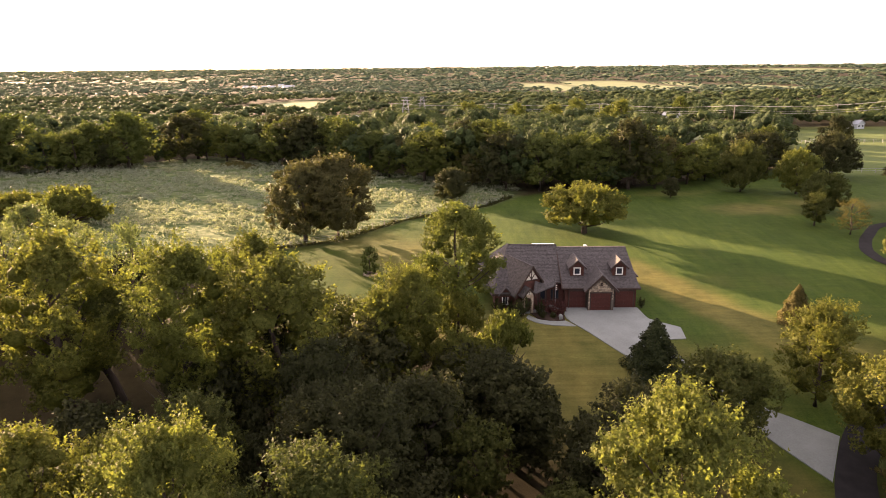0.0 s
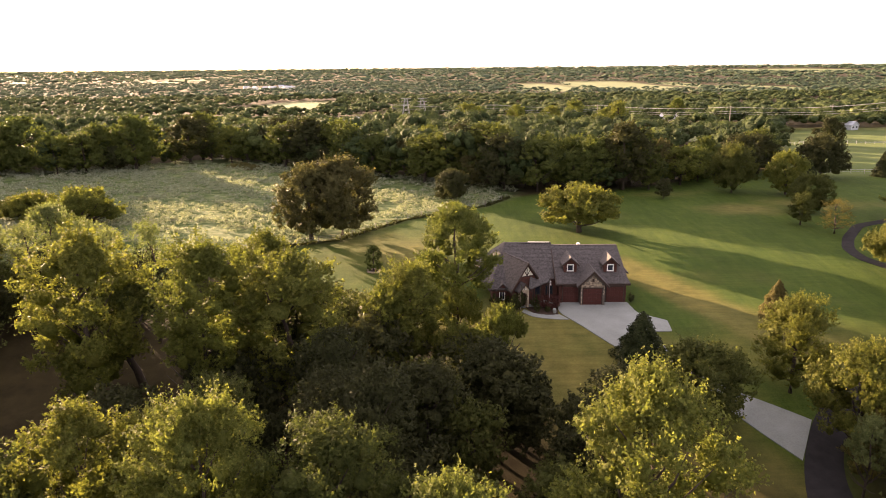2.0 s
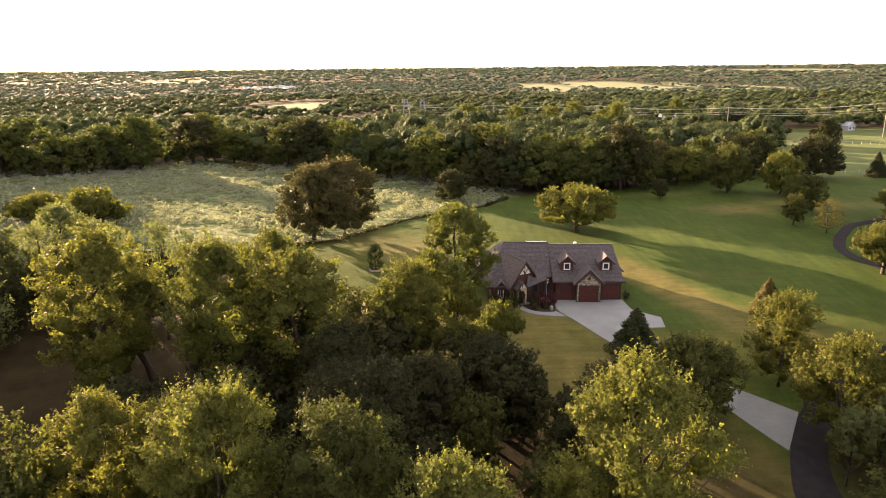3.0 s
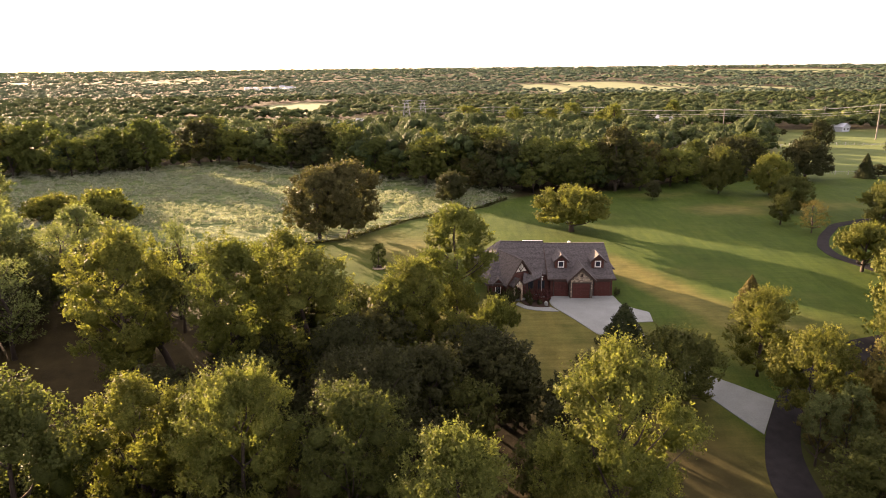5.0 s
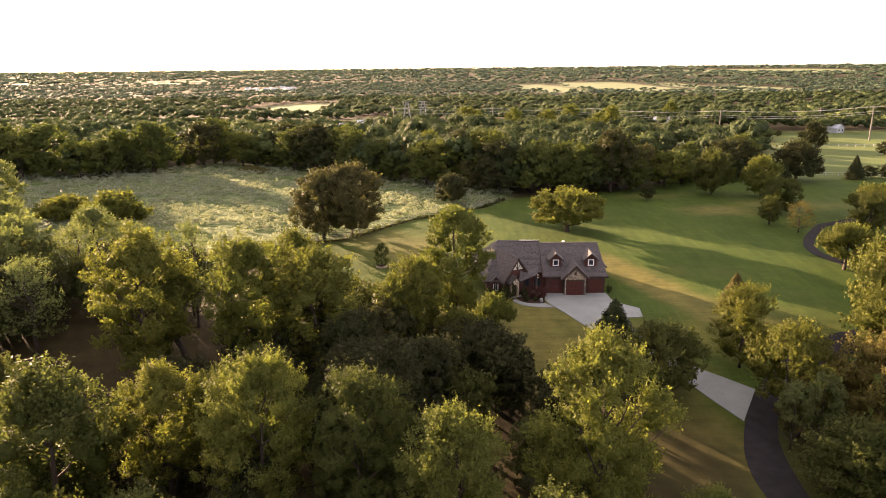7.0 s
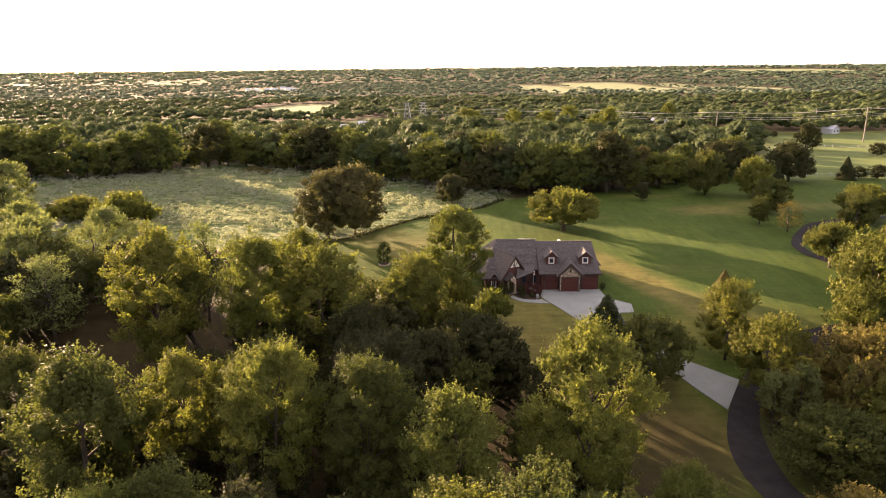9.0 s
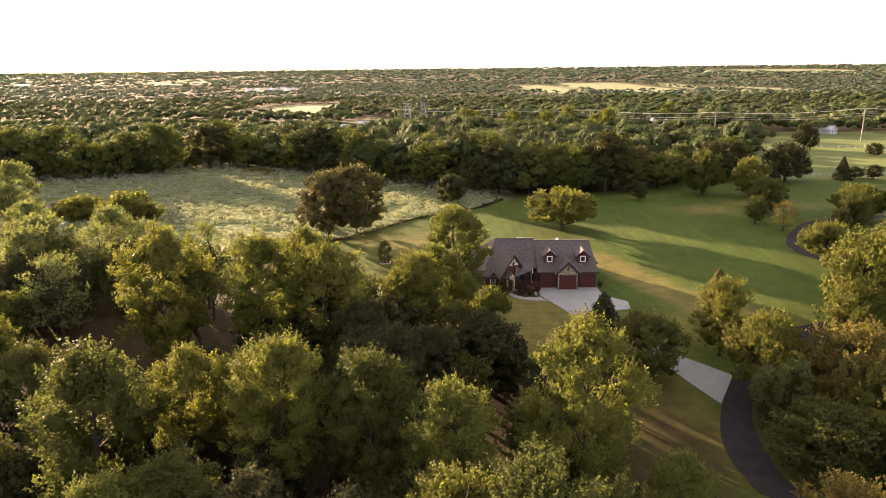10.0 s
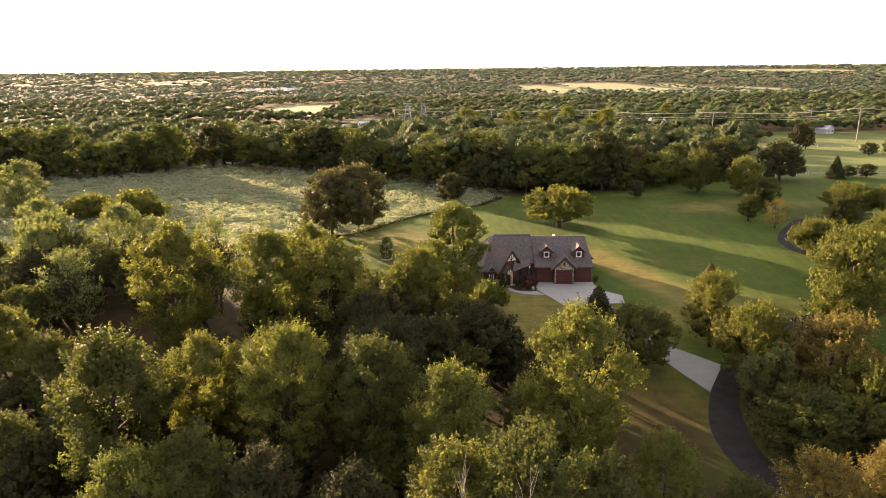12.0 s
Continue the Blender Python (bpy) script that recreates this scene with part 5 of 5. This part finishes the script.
M_seed = leaves("pale_seed_heads", (0.135, 0.165, 0.07), (0.24, 0.275, 0.135), (0.36, 0.39, 0.225), 0.3)
np.random.seed(52)
q = np.random.uniform((-150, 84), (16, 222), (11000, 2))
q = q[polygon_mask(q[:, 0], q[:, 1], MEADOW, 0.5) > 0.9]
patch = np.sin(q[:, 0] * 0.21 + np.sin(q[:, 1] * 0.17) * 2.2) * np.sin(q[:, 1] * 0.33 + np.sin(q[:, 0] * 0.13) * 2.0) + np.random.normal(size=len(q)) * 0.5
q = q[(patch > -0.35) & (q[:, 1] < 196 - 0.12 * q[:, 0] + np.random.normal(size=len(q)) * 8)]
blades = 26
wide = np.random.uniform(0.5, 1.3, (len(q), 1, 1))
off = np.random.normal(size=(len(q), blades, 2)) * wide * np.array((0.7, 0.42))
head = 0.2 + 1.0 * np.exp(-(off ** 2).sum(-1) / (wide[..., 0] ** 2)) * np.random.uniform(0.5, 1.0, (len(q), 1))
at = q[:, None, :] + off
zz = land(at[..., 1]) + head * np.random.uniform(0.5, 1.0, head.shape)
spots = np.concatenate([at, zz[..., None]], -1).reshape(-1, 3)
tufts = new("meadow_grass", leaf_mesh("meadow_grass", spots, np.random.normal(size=spots.shape) * np.array((1, 1, 0.5)) + np.array((0, 0, 0.5)), np.full(len(spots), 0.2), M_seed))
tagged(tufts, "tall pale seeding grass covering the meadow", "grass", kind="stuff")

# ---------------------------------------------------------------- power lines and far buildings
def utility_pole(x, y, h):
    e = thing("utility_pole", "weathered wooden utility pole with crossarm", "utility pole", "power line poles")
    zb = float(land(y))
    bm = bmesh.new()
    tube(bm, [(x, y, zb - 0.5), (x, y, zb + h)], [0.32, 0.24], 8)
    part("pole", bm, M_pole, e)
    part("crossarm", boxed(x - 1.5, x + 1.5, y - 0.1, y + 0.1, zb + h - 1.1, zb + h - 0.85), M_pole, e)
    for k in (-1.35, 0.0, 1.35):
        bm = bmesh.new()
        tube(bm, [(x + k, y, zb + h - 0.85), (x + k, y, zb + h - 0.45)], [0.09, 0.05], 6)
        part("insulator", bm, M_galv, e)
    return (x, y, zb + h)


tops = [utility_pole(*p) for p in ((26, 432, 12), (87, 412, 12), (142, 350, 12.5), (192, 300, 16), (262, 226, 16), (-40, 452, 12), (218, 395, 11.5))]
tops = [tops[5]] + tops[:5]                            # the last pole stands apart from the line
for a, b in zip(tops, tops[1:]):
    for k, drop in ((-1.35, 0.4), (1.35, 0.4), (0.0, 2.6), (0.0, 3.6)):
        path = []
        for i in range(9):
            f = i / 8
            path.append((a[0] + (b[0] - a[0]) * f + k, a[1] + (b[1] - a[1]) * f, a[2] + (b[2] - a[2]) * f - drop - 6.0 * f * (1 - f)))
        bm = bmesh.new()
        tube(bm, path, [0.045] * 9, 4)
        tagged(part("power_line", bm, M_wire), "thin sagging power line between poles", "cable", "power lines")


def pylon(x, y, h):
    e = thing("lattice_pylon", "grey steel lattice pylon rising above distant woods", "pylon", "pylons")
    zb = float(land(y))
    for sx in (-1, 1):
        for sy in (-1, 1):
            bm = bmesh.new()
            tube(bm, [(x + sx * 3, y + sy * 3, zb), (x + sx * 0.9, y + sy * 0.9, zb + h)], [0.16, 0.12], 5)
            part("leg", bm, M_galv, e)
    for k in range(5):
        z0, z1 = zb + h * k / 5, zb + h * (k + 1) / 5
        w0, w1 = 3 - 2.1 * k / 5, 3 - 2.1 * (k + 1) / 5
        for s in (-1, 1):
            bm = bmesh.new()
            tube(bm, [(x - s * w0, y - w0, z0), (x + s * w1, y - w1, z1)], [0.12, 0.12], 4)
            part("brace", bm, M_galv, e)
    for k in (0.72, 0.86, 1.0):
        part("crossarm", boxed(x - 3.2, x + 3.2, y - 0.12, y + 0.12, zb + h * k - 0.15, zb + h * k + 0.1), M_galv, e)


pylon(-32, 468, 15)
pylon(-21, 474, 15)


def farmhouse(x, y, w, d, h, wall, roofing, label, turn=0.0):
    e = thing("farmhouse", label, "house", "distant houses", at=Matrix.Translation((x, y, float(land(y)))) @ Matrix.Rotation(turn, 4, "Z"))
    part("wall", prism([(-w / 2, -0.5), (w / 2, -0.5), (w / 2, h), (0, h + w * 0.28), (-w / 2, h)], -d / 2, d / 2), wall, e)
    for sx in (-1, 1):
        part("roof", slab([(0, -d / 2 - 0.4, h + w * 0.28 + 0.2), (0, d / 2 + 0.4, h + w * 0.28 + 0.2), (sx * (w / 2 + 0.4), d / 2 + 0.4, h - 0.05), (sx * (w / 2 + 0.4), -d / 2 - 0.4, h - 0.05)], 0.2), roofing, e)
    for k in (-0.25, 0.25):
        f = part("window", boxed(w * k - 0.6, w * k + 0.6, -d / 2 - 0.06, -d / 2 + 0.02, h * 0.35, h * 0.75), M_glass, e)
        part("frame", boxed(w * k - 0.75, w * k + 0.75, -d / 2 - 0.04, -d / 2 + 0.01, h * 0.3, h * 0.8), M_white, f)
    return e


farmhouse(204, 352, 6, 7, 2.6, M_tin, M_tin, "pale blue-grey house by the far pasture", 0.5)
farmhouse(-62, 388, 7, 10, 3.2, M_tin, M_tin, "pale metal-roofed building among the woods", 1.2)
farmhouse(-48, 400, 9, 20, 3.6, M_tin, M_tin, "long pale metal shed among the woods", 1.35)
farmhouse(128, 400, 10, 12, 4.0, M_white, M_tin, "white house among distant trees", 0.9)
rv = random.Random(9)
for k in range(14):
    farmhouse(-450 + rv.uniform(0, 130), 1430 + rv.uniform(0, 140), 9, 12, 4.6, M_white, M_tin, "small white house in a far village", rv.uniform(0, 3))

# brush piles on the meadow, bare limbs in the grove, a shed behind it
np.random.seed(61)
for bx, by, br in ((-66, 203, 5.0), (-61, 199, 3.2)):
    d = unit(900)
    d[:, 2] = np.abs(d[:, 2]) * 0.3
    pile = new("brush_pile", leaf_mesh("brush_pile", d * br * np.random.uniform(0.6, 1.0, (900, 1)) + np.array((bx, by, float(land(by)))), d + np.random.normal(size=d.shape) * 0.6, np.full(900, 0.3), M_oak))
    tagged(pile, "low brown brush pile on the meadow", "brush pile", "brush piles")


def bare_tree(x, y, h, seed):
    e = thing("bare_tree", "leafless pale dead tree among leafy crowns", "tree", "bare trees")
    r = random.Random(seed)
    bm = bmesh.new()
    z0 = float(land(y))

    def limb(a, way, length, rad, depth):
        b = a + way * length
        c = a.lerp(b, 0.5) + Vector((r.uniform(-1, 1), r.uniform(-1, 1), 0)) * length * 0.06
        tube(bm, [a, c, b], [rad, rad * 0.8, rad * 0.55], 5)
        if depth:
            for _ in range(3):
                w = (way + Vector((r.uniform(-1, 1), r.uniform(-1, 1), r.uniform(0.1, 0.9))) * 0.42).normalized()
                limb(a.lerp(b, r.uniform(0.55, 1.0)), w, length * r.uniform(0.5, 0.72), rad * 0.55, depth - 1)

    limb(Vector((x, y, z0 - 0.2)), Vector((0.03, 0, 1)), h * 0.58, 0.15, 4)
    part("trunk", bm, M_palebark, e)


bare_tree(3.4, 2.6, 15.9, 3)
bare_tree(2.7, 2.2, 15.2, 8)
farmhouse(-42, 95, 2.0, 2.6, 1.5, M_brick, M_brick, "small red-roofed shed behind the grove", 0.4)


def leaning_tree(x, y, seed):
    """A dark trunk that leans over the clearing, forked, with a ragged head."""
    np.random.seed(seed)
    z0 = float(land(y))
    e = thing("leaning_tree", "dark leaning trunk with a ragged leafy head over the clearing", "tree")
    bm = bmesh.new()
    tube(bm, [(x, y, z0 - 0.4), (x - 0.7, y, z0 + 2.2), (x - 2.0, y - 0.2, z0 + 5.0), (x - 3.0, y - 0.3, z0 + 8.0), (x - 3.2, y - 0.2, z0 + 11.0)], [0.5, 0.4, 0.32, 0.22, 0.08], 8)
    tube(bm, [(x - 1.2, y, z0 + 3.3), (x - 0.6, y + 0.6, z0 + 6.0), (x + 0.4, y + 1.0, z0 + 8.5)], [0.24, 0.17, 0.06], 6)
    part("trunk", bm, M_bark, e, smooth=True)
    cl = np.concatenate([unit(40) * np.array((3.2, 2.6, 2.0)) + np.array((x - 2.4, y, z0 + 9.5)), np.random.uniform(0.6, 1.2, (40, 1))], 1)
    p, n, sz, o = crown_points(cl, 14000, 0.14)
    new("crown", leaf_mesh("crown", p, n, sz, M_olive, outward=o)).parent = e


leaning_tree(-33.2, 59.4, 71)
